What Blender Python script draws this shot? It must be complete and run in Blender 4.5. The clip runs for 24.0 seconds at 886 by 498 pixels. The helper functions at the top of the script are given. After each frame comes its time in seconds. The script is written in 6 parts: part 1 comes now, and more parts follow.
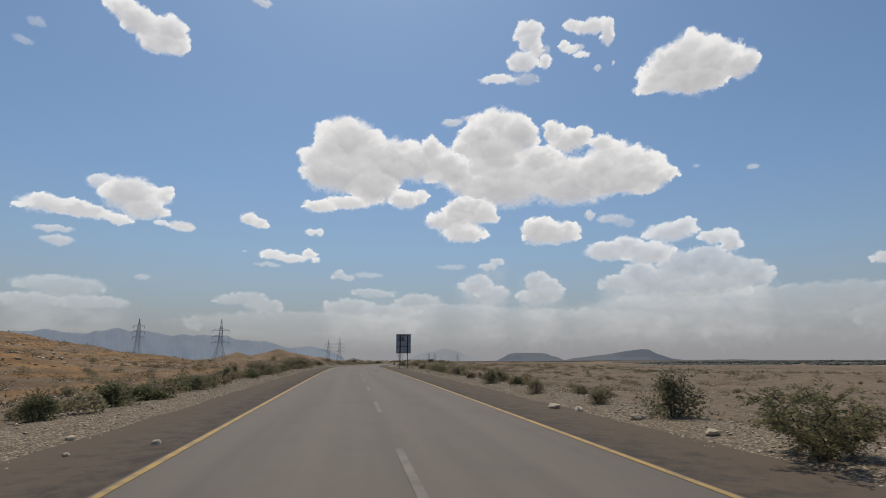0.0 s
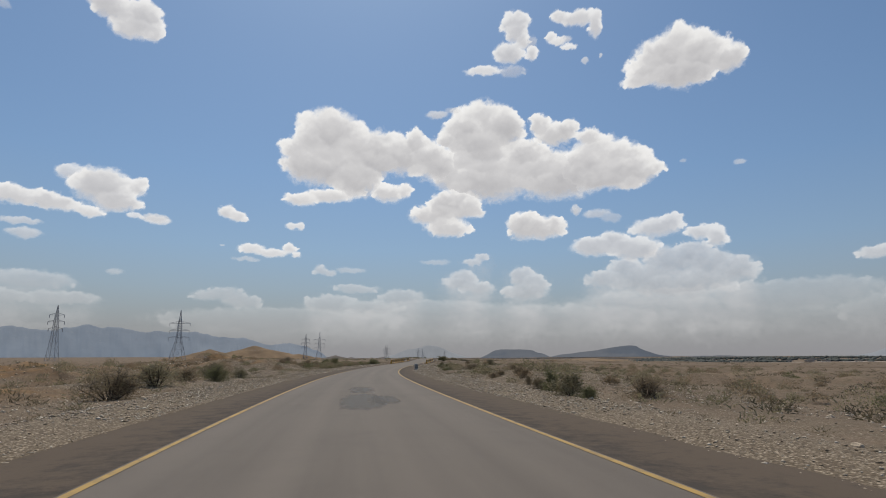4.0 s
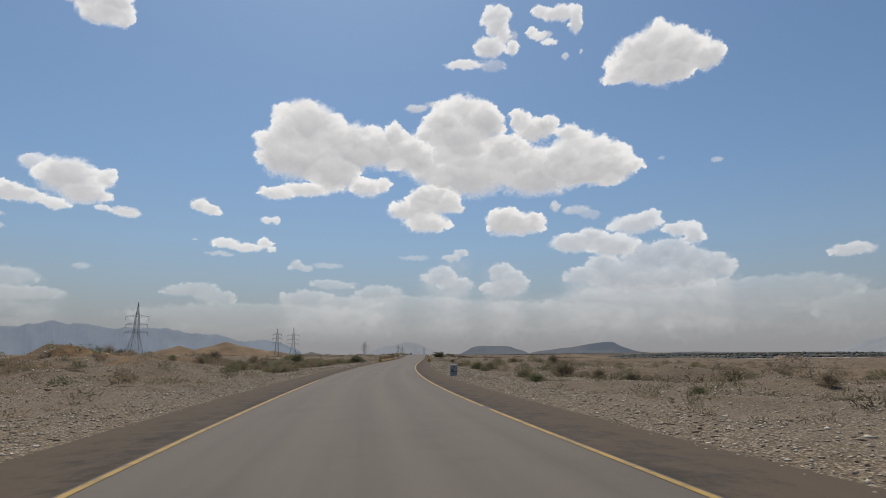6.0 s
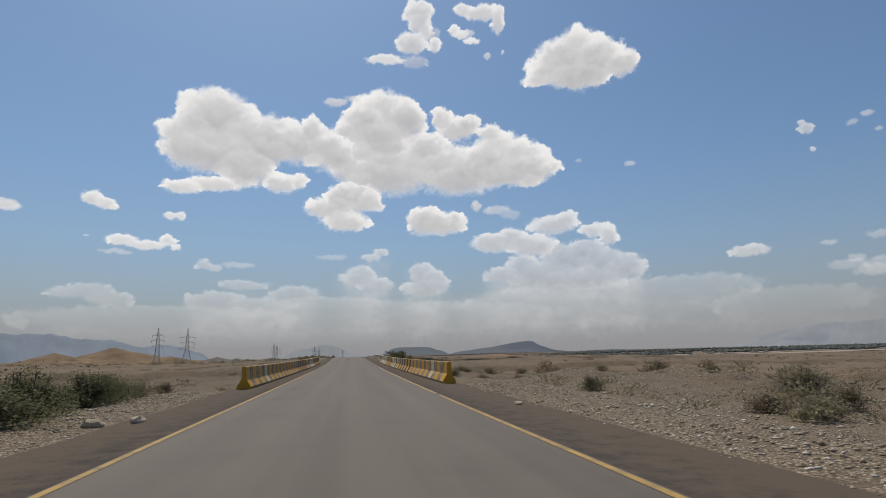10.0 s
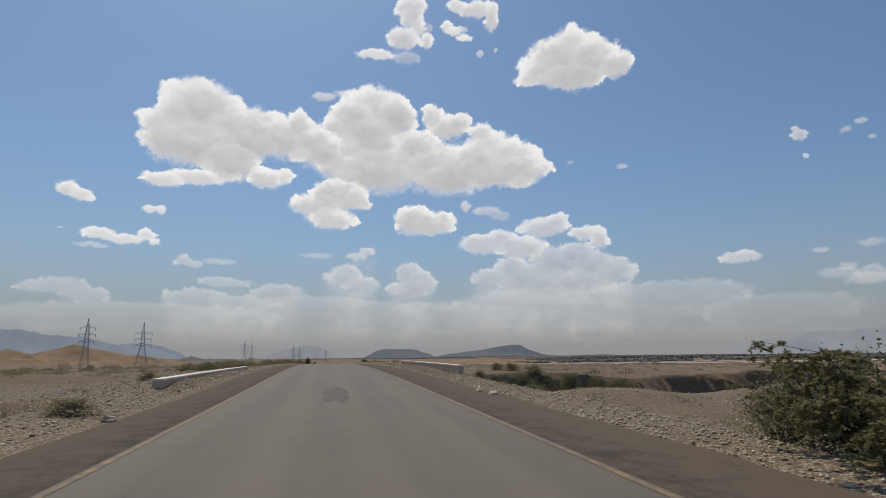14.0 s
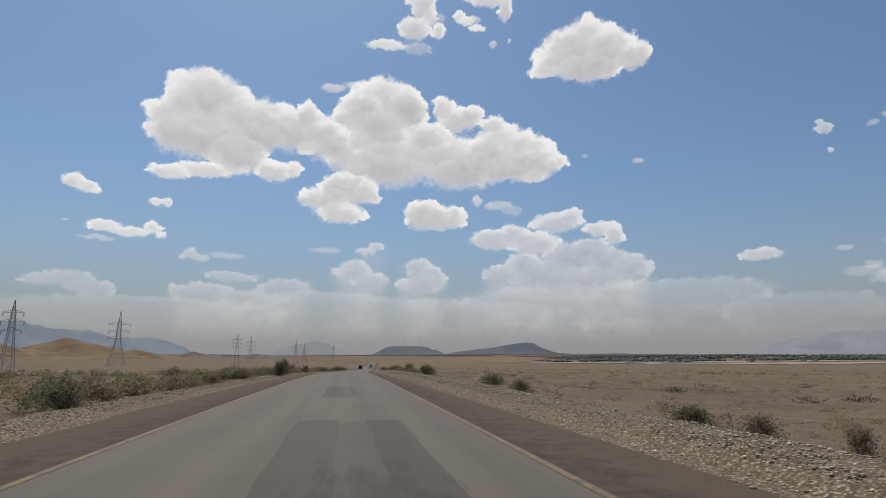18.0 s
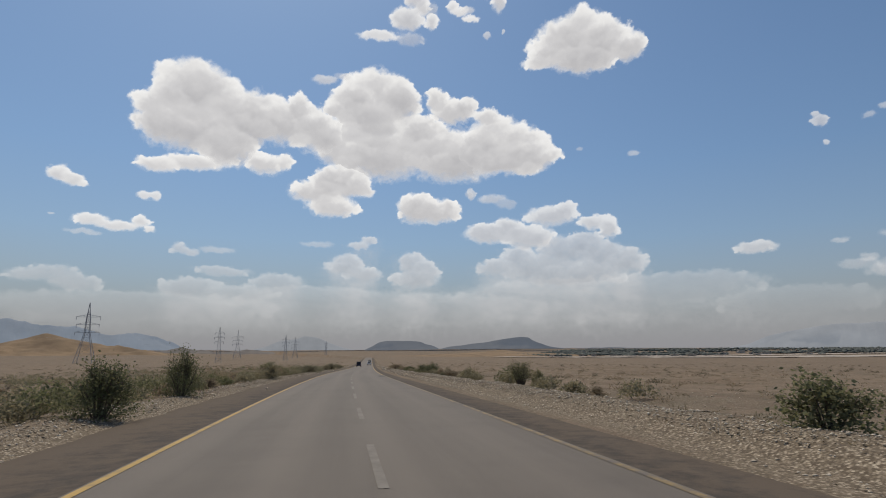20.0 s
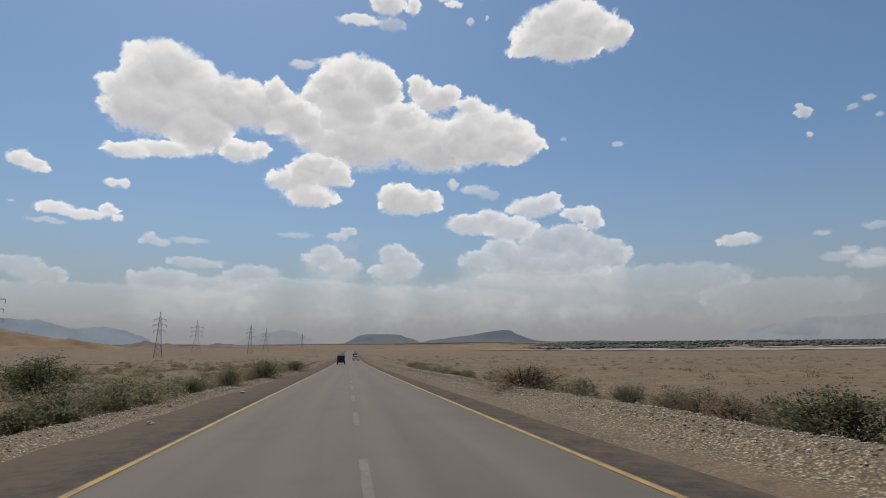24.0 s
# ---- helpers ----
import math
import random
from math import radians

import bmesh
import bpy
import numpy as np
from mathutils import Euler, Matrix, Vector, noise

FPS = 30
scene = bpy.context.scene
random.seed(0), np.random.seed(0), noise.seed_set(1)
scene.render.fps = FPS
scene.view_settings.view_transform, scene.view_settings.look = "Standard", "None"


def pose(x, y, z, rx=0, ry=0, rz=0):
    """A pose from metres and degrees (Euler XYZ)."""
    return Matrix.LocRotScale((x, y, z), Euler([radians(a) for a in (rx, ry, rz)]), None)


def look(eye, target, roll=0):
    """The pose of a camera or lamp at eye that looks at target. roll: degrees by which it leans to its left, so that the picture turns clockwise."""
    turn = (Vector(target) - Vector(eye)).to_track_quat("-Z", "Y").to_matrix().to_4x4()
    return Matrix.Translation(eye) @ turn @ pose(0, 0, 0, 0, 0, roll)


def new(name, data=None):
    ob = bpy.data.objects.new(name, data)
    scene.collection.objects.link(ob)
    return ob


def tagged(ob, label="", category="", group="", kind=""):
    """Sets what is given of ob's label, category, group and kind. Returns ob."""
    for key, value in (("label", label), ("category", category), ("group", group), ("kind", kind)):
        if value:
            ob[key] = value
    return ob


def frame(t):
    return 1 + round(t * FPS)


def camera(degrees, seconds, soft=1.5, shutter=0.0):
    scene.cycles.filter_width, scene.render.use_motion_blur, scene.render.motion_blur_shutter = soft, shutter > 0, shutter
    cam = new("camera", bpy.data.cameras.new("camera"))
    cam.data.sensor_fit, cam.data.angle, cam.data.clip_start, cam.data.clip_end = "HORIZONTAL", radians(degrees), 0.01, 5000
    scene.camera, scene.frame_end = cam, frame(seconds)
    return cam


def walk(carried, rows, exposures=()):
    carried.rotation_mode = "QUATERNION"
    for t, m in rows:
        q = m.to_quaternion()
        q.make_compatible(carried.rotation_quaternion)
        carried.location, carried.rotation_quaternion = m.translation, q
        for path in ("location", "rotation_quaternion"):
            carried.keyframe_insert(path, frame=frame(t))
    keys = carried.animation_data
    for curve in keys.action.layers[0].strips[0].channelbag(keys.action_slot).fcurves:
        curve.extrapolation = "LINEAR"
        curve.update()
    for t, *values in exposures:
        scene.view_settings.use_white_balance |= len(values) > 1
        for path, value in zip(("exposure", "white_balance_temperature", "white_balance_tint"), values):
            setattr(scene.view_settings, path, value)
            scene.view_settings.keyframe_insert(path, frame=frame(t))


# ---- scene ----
cam = camera(76.0, 24.0, 1.0, 0.03)
PATH = [
    (0.0, pose(-0.770, -0.026, 1.510, 100.970, 0.000, -7.090)),
    (0.5, pose(-1.161, 11.968, 1.602, 100.844, 0.059, -7.297)),
    (1.0, pose(-1.553, 23.962, 1.683, 100.791, 0.133, -7.492)),
    (1.5, pose(-1.944, 35.955, 1.738, 100.830, 0.186, -7.691)),
    (2.0, pose(-2.334, 47.949, 1.770, 100.881, 0.190, -7.871)),
    (2.5, pose(-2.711, 59.944, 1.783, 100.924, 0.167, -8.024)),
    (3.0, pose(-3.011, 71.943, 1.782, 100.883, 0.154, -8.223)),
    (3.5, pose(-3.208, 83.945, 1.755, 100.785, 0.153, -8.511)),
    (4.0, pose(-3.326, 95.949, 1.704, 100.661, 0.152, -8.868)),
    (4.5, pose(-3.379, 107.954, 1.636, 100.543, 0.167, -9.295)),
    (5.0, pose(-3.339, 119.959, 1.557, 100.433, 0.192, -9.818)),
    (5.5, pose(-3.159, 131.962, 1.467, 100.402, 0.208, -10.435)),
    (6.0, pose(-2.838, 143.962, 1.368, 100.324, 0.233, -11.130)),
    (6.5, pose(-2.335, 155.958, 1.268, 100.304, 0.287, -11.928)),
    (7.0, pose(-1.596, 167.943, 1.178, 100.289, 0.376, -12.854)),
    (7.5, pose(-0.606, 179.910, 1.121, 100.322, 0.505, -13.885)),
    (8.0, pose(0.644, 191.852, 1.101, 100.321, 0.671, -14.993)),
    (8.5, pose(2.099, 203.763, 1.103, 100.296, 0.878, -16.158)),
    (9.0, pose(3.789, 215.641, 1.099, 100.310, 1.113, -17.310)),
    (9.5, pose(5.836, 227.477, 1.066, 100.361, 1.286, -18.374)),
    (10.0, pose(7.972, 239.295, 1.032, 100.372, 1.324, -19.261)),
    (10.5, pose(9.983, 251.125, 1.014, 100.554, 1.265, -19.880)),
    (11.0, pose(12.017, 262.952, 1.003, 100.647, 1.186, -20.258)),
    (11.5, pose(14.073, 274.774, 1.005, 100.719, 1.113, -20.509)),
    (12.0, pose(16.155, 286.592, 1.022, 100.772, 1.043, -20.683)),
    (12.5, pose(18.256, 298.407, 1.057, 100.812, 0.969, -20.775)),
    (13.0, pose(20.365, 310.220, 1.123, 100.838, 0.850, -20.813)),
    (13.5, pose(22.393, 322.034, 1.254, 100.701, 0.657, -20.837)),
    (14.0, pose(24.394, 333.850, 1.422, 100.608, 0.442, -20.872)),
    (14.5, pose(26.605, 345.657, 1.497, 100.722, 0.285, -20.919)),
    (15.0, pose(28.862, 357.463, 1.580, 101.065, 0.215, -20.927)),
    (15.5, pose(30.950, 369.281, 1.763, 100.897, 0.194, -20.865)),
    (16.0, pose(32.995, 381.106, 1.899, 100.814, 0.157, -20.741)),
    (16.5, pose(35.055, 392.929, 1.927, 100.719, 0.074, -20.560)),
    (17.0, pose(37.080, 404.756, 1.873, 100.646, -0.005, -20.363)),
    (17.5, pose(39.054, 416.589, 1.818, 100.469, -0.047, -20.196)),
    (18.0, pose(41.097, 428.410, 1.743, 100.359, -0.070, -20.105)),
    (18.5, pose(43.149, 440.231, 1.624, 100.245, -0.067, -20.126)),
    (19.0, pose(45.119, 452.070, 1.477, 100.119, -0.016, -20.263)),
    (19.5, pose(47.022, 463.922, 1.302, 99.986, 0.081, -20.509)),
    (20.0, pose(48.978, 475.767, 1.100, 99.856, 0.190, -20.823)),
    (20.5, pose(51.105, 487.579, 0.872, 99.739, 0.271, -21.162)),
    (21.0, pose(53.378, 499.364, 0.615, 99.640, 0.318, -21.507)),
    (21.5, pose(55.707, 511.139, 0.336, 99.549, 0.358, -21.839)),
    (22.0, pose(58.116, 522.899, 0.038, 99.447, 0.390, -22.141)),
    (22.5, pose(60.671, 534.628, -0.276, 99.342, 0.405, -22.413)),
    (23.0, pose(63.364, 546.327, -0.596, 99.303, 0.411, -22.650)),
    (23.5, pose(66.153, 558.003, -0.911, 99.253, 0.384, -22.819)),
    (24.0, pose(69.032, 569.655, -1.223, 99.236, 0.315, -22.917)),
]
walk(cam, PATH)

# ---------- world, sun ----------
SUN_AZ, SUN_EL = -1.0, 60.0          # the sun stands high, ahead of the car
world = bpy.data.worlds.new("sky")
scene.world = world
world.use_nodes = True
wn, wl = world.node_tree.nodes, world.node_tree.links
sky = wn.new("ShaderNodeTexSky")
sky.sky_type = 'NISHITA'
sky.sun_disc = False
sky.sun_elevation, sky.sun_rotation = radians(SUN_EL), radians(SUN_AZ)
sky.altitude, sky.air_density, sky.dust_density, sky.ozone_density = 900.0, 1.15, 2.0, 1.6
coord = wn.new("ShaderNodeTexCoord")
split = wn.new("ShaderNodeSeparateXYZ")
wl.new(coord.outputs["Generated"], split.inputs[0])
ramp = wn.new("ShaderNodeValToRGB")   # dust haze lying over the plain, all round the horizon
ramp.color_ramp.interpolation = 'LINEAR'
ramp.color_ramp.elements[0].position, ramp.color_ramp.elements[0].color = 0.0, (0.95, 0.95, 0.95, 1)
ramp.color_ramp.elements[1].position, ramp.color_ramp.elements[1].color = 0.55, (0.05, 0.05, 0.05, 1)
for at, much in ((0.05, 0.84), (0.11, 0.55), (0.18, 0.28), (0.30, 0.11)):
    e = ramp.color_ramp.elements.new(at)
    e.color = (much, much, much, 1)
wl.new(split.outputs["Z"], ramp.inputs[0])
haze = wn.new("ShaderNodeMixRGB")
haze.inputs[2].default_value = (3.72, 3.66, 3.86, 1)
wl.new(ramp.outputs[0], haze.inputs[0])
tint = wn.new("ShaderNodeMixRGB")     # dry desert air
tint.blend_type = 'MULTIPLY'
tint.inputs[0].default_value = 1.0
tint.inputs[2].default_value = (0.795, 1.0, 1.125, 1)
wl.new(sky.outputs[0], tint.inputs[1])
wl.new(tint.outputs[0], haze.inputs[1])
wl.new(haze.outputs[0], wn["Background"].inputs["Color"])
wn["Background"].inputs["Strength"].default_value = 0.078

lamp = bpy.data.lights.new("sun", 'SUN')
lamp.energy, lamp.angle, lamp.color = 2.9, radians(0.6), (1.0, 0.91, 0.76)
sun = new("sun", lamp)
toward = Vector((math.sin(radians(SUN_AZ)) * math.cos(radians(SUN_EL)), math.cos(radians(SUN_AZ)) * math.cos(radians(SUN_EL)), math.sin(radians(SUN_EL))))
sun.matrix_world = look(toward * 100, (0, 0, 0))


# ---------- numbers: noise, the road's line ----------
def lattice(ix, iy, seed):
    h = (ix * 374761393 + iy * 668265263 + seed * 982451653) & 0xFFFFFFFF
    h = ((h ^ (h >> 13)) * 1274126177) & 0xFFFFFFFF
    return ((h ^ (h >> 16)) & 0xFFFF) / 65535.0


def value_noise(x, y, seed):
    ix, iy = np.floor(x).astype(np.int64), np.floor(y).astype(np.int64)
    fx, fy = x - ix, y - iy
    fx, fy = fx * fx * (3 - 2 * fx), fy * fy * (3 - 2 * fy)
    a, b = lattice(ix, iy, seed), lattice(ix + 1, iy, seed)
    c, d = lattice(ix, iy + 1, seed), lattice(ix + 1, iy + 1, seed)
    return (a + (b - a) * fx) * (1 - fy) + (c + (d - c) * fx) * fy


def fbm(x, y, octaves=4, seed=1, gain=0.5):
    """Layered noise between about -1 and 1."""
    x, y = np.asarray(x, float), np.asarray(y, float)
    total, amp, norm = 0.0, 1.0, 0.0
    for k in range(octaves):
        total = total + amp * (value_noise(x * 2 ** k + 17.3 * k, y * 2 ** k - 9.1 * k, seed + k) * 2 - 1)
        norm += amp
        amp *= gain
    return total / norm


def smooth(a, b, v):
    k = np.clip((np.asarray(v, float) - a) / (b - a), 0, 1)
    return k * k * (3 - 2 * k)


def glide(xs, ys, v):
    """A smooth curve without overshoot through the knots."""
    x, y = np.array(xs, float), np.array(ys, float)
    h, d = np.diff(x), np.diff(y) / np.diff(x)
    m = np.zeros(len(x))
    m[0], m[-1] = d[0], d[-1]
    for i in range(1, len(x) - 1):
        if d[i - 1] * d[i] > 0:
            p, q = 2 * h[i] + h[i - 1], h[i] + 2 * h[i - 1]
            m[i] = (p + q) / (p / d[i - 1] + q / d[i])
    v = np.clip(np.asarray(v, float), x[0], x[-1])
    k = np.clip(np.searchsorted(x, v) - 1, 0, len(h) - 1)
    w = (v - x[k]) / h[k]
    return y[k] * (1 + 2 * w) * (1 - w) ** 2 + m[k] * h[k] * w * (1 - w) ** 2 + y[k + 1] * w * w * (3 - 2 * w) + m[k + 1] * h[k] * w * w * (w - 1)


HEAD_S = [-80, 0, 24, 48, 60, 84, 108, 120, 144, 168, 192, 216, 240, 276, 312, 348, 384, 408, 432, 468, 504, 528, 552, 576, 640, 1200]
HEAD = [1.9, 1.9, 1.9, 1.9, 1.8, 1.3, 0.2, -0.5, -1.9, -4.1, -6.5, -8.4, -9.6, -10.1, -10.2, -9.8, -9.2, -9.4, -10.2, -10.8, -11.2, -11.8, -12.6, -13.3, -13.7, -13.7]
GRADE_S = [-80, 0, 48, 108, 156, 192, 240, 288, 324, 360, 384, 408, 432, 480, 528, 576, 640, 760, 900, 1200]
GRADE = [0.4, 0.4, 0.2, -0.35, -0.5, -0.1, -0.1, 0.1, 0.5, 0.8, 0.4, -0.3, -0.5, -1.0, -1.5, -1.6, -1.5, -0.9, -0.5, -0.3]
WAY = np.arange(-80, 1200.01, 0.5)
mid = (WAY[1:] + WAY[:-1]) / 2
turn, rise = np.radians(glide(HEAD_S, HEAD, mid)), np.radians(glide(GRADE_S, GRADE, mid))
WX = np.concatenate([[0], np.cumsum(-np.sin(turn) * 0.5)])
WY = np.concatenate([[0], np.cumsum(np.cos(turn) * 0.5)])
WZ = np.concatenate([[0], np.cumsum(np.tan(rise) * 0.5)])
start = int(np.argmin(abs(WAY)))
WX, WY, WZ = WX - WX[start], WY - WY[start], WZ - WZ[start]


def road_xyz(s, u=0.0, dz=0.0):
    """The place s metres along the road, u metres to the right of its middle, dz over its surface (arrays too)."""
    h = np.radians(glide(HEAD_S, HEAD, s))
    return np.interp(s, WAY, WX) + u * np.cos(h), np.interp(s, WAY, WY) + u * np.sin(h), np.interp(s, WAY, WZ) + dz


def road_turn(s):
    return float(glide(HEAD_S, HEAD, s))


def road_su(x, y):
    """Along and across the road, near enough, from a place on the map."""
    xc = np.interp(y, WY, WX)
    s = np.interp(y, WY, WAY)
    h = np.radians(glide(HEAD_S, HEAD, s))
    u = (x - xc) * np.cos(h)
    s2 = s + (x - xc) * np.sin(h) * smooth(600, 0, np.abs(x - xc))
    return s2, u


def mound(x, y, cx, cy, rx, ry, height, turned=0.0):
    c, s = math.cos(radians(turned)), math.sin(radians(turned))
    dx, dy = x - cx, y - cy
    p, q = (dx * c + dy * s) / rx, (-dx * s + dy * c) / ry
    return height * np.exp(-(p * p + q * q) * 1.6)


def ground_z(x, y):
    """The height of the land."""
    x, y = np.asarray(x, float), np.asarray(y, float)
    s, u = road_su(x, y)
    zr = np.interp(s, WAY, WZ)
    a = np.abs(u)
    right = u > 0
    # bank beside the road, then the plain
    bank = -0.135 + 0.10 * smooth(5.8, 7.2, a) - 0.32 * smooth(7.4, 10.5, a)
    drop = np.where(right, -0.9 * smooth(9, 26, a) - 2.6 * smooth(30, 220, a) - 5.0 * smooth(200, 900, a),
                    -0.35 * smooth(9, 22, a) - 0.4 * smooth(120, 500, a) - 1.5 * smooth(600, 1500, a))
    near = smooth(6.2, 14, a)
    rough = near * (0.42 * fbm(x / 7, y / 7, 4, 3) + 0.8 * fbm(x / 38, y / 38, 3, 8)) * smooth(2500, 300, a)
    left_lumps = smooth(-12, -45, u) * 1.5 * np.maximum(fbm(x / 60, y / 60, 4, 21), -0.25) * smooth(900, 200, a)
    z = zr * smooth(1600, 300, np.abs(a)) + bank + drop + rough + left_lumps
    z = z - 7.5 * smooth(700, 2200, y) * smooth(-200, 200, u + 150)
    # banks and hills of bare earth on the left
    z = z + mound(x, y, -95, 150, 45, 70, 9.2, 10) * (1 + 0.22 * fbm(x / 16, y / 16, 4, 31))
    z = z + mound(x, y, -48, 75, 17, 60, 2.3, 4) * (1 + 0.4 * fbm(x / 9, y / 9, 4, 33))
    worn = z - zr
    step = 0.55
    flat = np.floor(worn / step + 0.8 * fbm(x / 18, y / 18, 3, 37)) * step
    z = z + (flat + step / 2 - worn) * 0.5 * smooth(0.5, 1.6, worn) * smooth(-14, -22, u) * smooth(330, 240, y)
    z = z + mound(u, s, -32, 216, 16, 28, 2.3) * (1 + 0.75 * fbm(x / 6, y / 6, 4, 35))
    z = z + mound(u, s, -19, 197, 6, 15, 1.1) * (1 + 0.9 * fbm(x / 4, y / 4, 4, 36))
    z = z + mound(u, s, 25, 215, 13, 36, 1.35) * (1 + 0.8 * fbm(x / 5, y / 5, 4, 38)) + mound(u, s, 15, 140, 5, 14, 0.75) * (1 + 0.7 * fbm(x / 4, y / 4, 3, 39))
    z = z + mound(u, s, 21, 262, 7, 9, 1.25) * (1 + 0.5 * fbm(x / 3, y / 3, 4, 45)) + mound(u, s, 13.5, 268, 4, 6, 0.8) * (1 + 0.5 * fbm(x / 3, y / 3, 4, 46))
    # loose stone pushed up along the edge of the shoulder
    z = z + smooth(6.1, 6.8, a) * smooth(8.9, 7.6, a) * (0.17 * right * smooth(392, 402, s) + 0.09 * ~right * smooth(400, 440, s)) * smooth(700, 660, s) * (1 + 0.5 * fbm(x / 2, y / 2, 3, 43))
    z = z + 0.14 * smooth(373, 378, s) * smooth(404, 397, s) * smooth(5.9, 7.1, a) * smooth(10.5, 8.6, a) * right
    z = z + (0.34 - 0.008 * (s - 362)) * smooth(361, 366, s) * smooth(392, 386, s) * smooth(5.9, 6.6, a) * smooth(9.5, 7.6, a) * ~right
    spoil = smooth(105, 150, s) * smooth(292, 262, s) * smooth(13, 24, a) * smooth(110, 60, a) + 0.7 * smooth(380, 420, s) * (~right) * smooth(10, 20, a) * smooth(120, 50, a)
    z = z + spoil * (1.5 * np.maximum(fbm(x / 9, y / 9, 3, 77), 0.0) + 0.5 * fbm(x / 4, y / 4, 3, 79))
    # the far side of the valley rises
    z = z + 8 * smooth(1880, 2700, 0.57 * x + 0.82 * y) * smooth(150, 700, x)
    # dry wash under the bridge, and the gully of the culvert behind it
    bend = 5 * fbm(u / 30, u * 0 + 0.5, 3, 51)
    near_edge = smooth(272, 277, s + bend * 0.6)
    far_edge = smooth(334, 332.0, s + bend)
    wash = near_edge * far_edge * smooth(5.4, 8.4, a) * smooth(420, 120, a)
    terrace = smooth(289.4, 290.4, s + bend + np.where(right, 0.25 * (a - 10), 1.2 * (a - 12)) + 2 * fbm(x / 4, y / 4, 3, 53))
    z = z - wash * (2.1 - 1.25 * terrace + 0.35 * fbm(x / 9, y / 9, 3, 52))
    cut = 3.0 * fbm(u / 9, u * 0 + 3.5, 4, 54)
    gully = smooth(357, 361.5, s + 0.7 * cut - 0.1 * a) * smooth(371.8, 371.1, s + 0.45 * cut - 0.08 * (a - 14)) * smooth(8.4, 10.2, a) * smooth(160, 70, a) * right
    z = z - gully * (1.75 + 0.3 * fbm(x / 5, y / 5, 3, 55))
    trough = (s - 279 + 1.5 * (a - 11)) + 1.6 * cut
    z = z - smooth(-16, -4, trough) * smooth(0.7, 0.0, trough) * smooth(9, 11.5, a) * smooth(70, 35, a) * (u < 0) * 1.1
    side = (s - 361) + cut
    z = z - smooth(-8, -2, side) * smooth(3.2, 2.4, side) * smooth(8.5, 11.5, a) * smooth(140, 60, a) * (u < 0) * 1.0
    # the bed of the road lies under its asphalt
    return np.where(a < 5.7, zr - 0.135 - 0.065 * smooth(5.2, 4.4, a), z)


def on_ground(s, u):
    x, y, _ = road_xyz(s, u)
    return float(x), float(y), float(ground_z(np.array([x]), np.array([y]))[0])


# ---------- materials ----------
def nodes_of(name):
    m = bpy.data.materials.new(name)
    m.use_nodes = True
    t = m.node_tree
    return m, t.nodes, t.links, t.nodes["Principled BSDF"]


def noise_node(n, l, vector, scale, detail=5.0, rough=0.6):
    t = n.new("ShaderNodeTexNoise")
    t.inputs["Scale"].default_value, t.inputs["Detail"].default_value, t.inputs["Roughness"].default_value = scale, detail, rough
    l.new(vector, t.inputs["Vector"])
    return t.outputs["Fac"]


def ramp_node(n, l, fac, *stops):
    r = n.new("ShaderNodeValToRGB")
    els = r.color_ramp.elements
    while len(els) < len(stops):
        els.new(0.5)
    for el, (p, c) in zip(els, stops):
        el.position, el.color = p, (*c, 1) if len(c) == 3 else c
    l.new(fac, r.inputs[0])
    return r.outputs[0]


def mix_node(n, l, fac, a, b, kind='MIX'):
    m = n.new("ShaderNodeMixRGB")
    m.blend_type = kind
    for socket, value in zip(m.inputs, (fac, a, b)):
        if hasattr(value, "links"):
            l.new(value, socket)
        elif isinstance(value, tuple):
            socket.default_value = (*value, 1)
        else:
            socket.default_value = value
    return m.outputs[0]


def bump_node(n, l, height, strength, distance, bsdf):
    b = n.new("ShaderNodeBump")
    b.inputs["Strength"].default_value, b.inputs["Distance"].default_value = strength, distance
    l.new(height, b.inputs["Height"])
    l.new(b.outputs[0], bsdf.inputs["Normal"])


def simple(name, base, other, scale=6.0, rough=0.85, metal=0.0, bump=0.3, fine=60.0, spec=0.3, vary=0.0):
    """A surface of two close colours, with stains, grain and fine relief."""
    m, n, l, p = nodes_of(name)
    c = n.new("ShaderNodeTexCoord").outputs["Object"]
    big, small = noise_node(n, l, c, scale), noise_node(n, l, c, fine, 3.0)
    col = mix_node(n, l, ramp_node(n, l, big, (0.35, (0, 0, 0)), (0.65, (1, 1, 1))), base, other)
    dark = mix_node(n, l, 0.35, col, mix_node(n, l, small, (0.45, 0.45, 0.45), (1.35, 1.35, 1.35)), 'MULTIPLY')
    if vary:
        r = n.new("ShaderNodeObjectInfo").outputs["Random"]
        dark = mix_node(n, l, 1.0, dark, ramp_node(n, l, r, (0.0, (1 - vary,) * 3), (1.0, (1 + vary,) * 3)), 'MULTIPLY')
    l.new(dark, p.inputs["Base Color"])
    p.inputs["Roughness"].default_value, p.inputs["Metallic"].default_value = rough, metal
    p.inputs["Specular IOR Level"].default_value = spec
    if bump:
        bump_node(n, l, small, bump, 0.02, p)
    return m


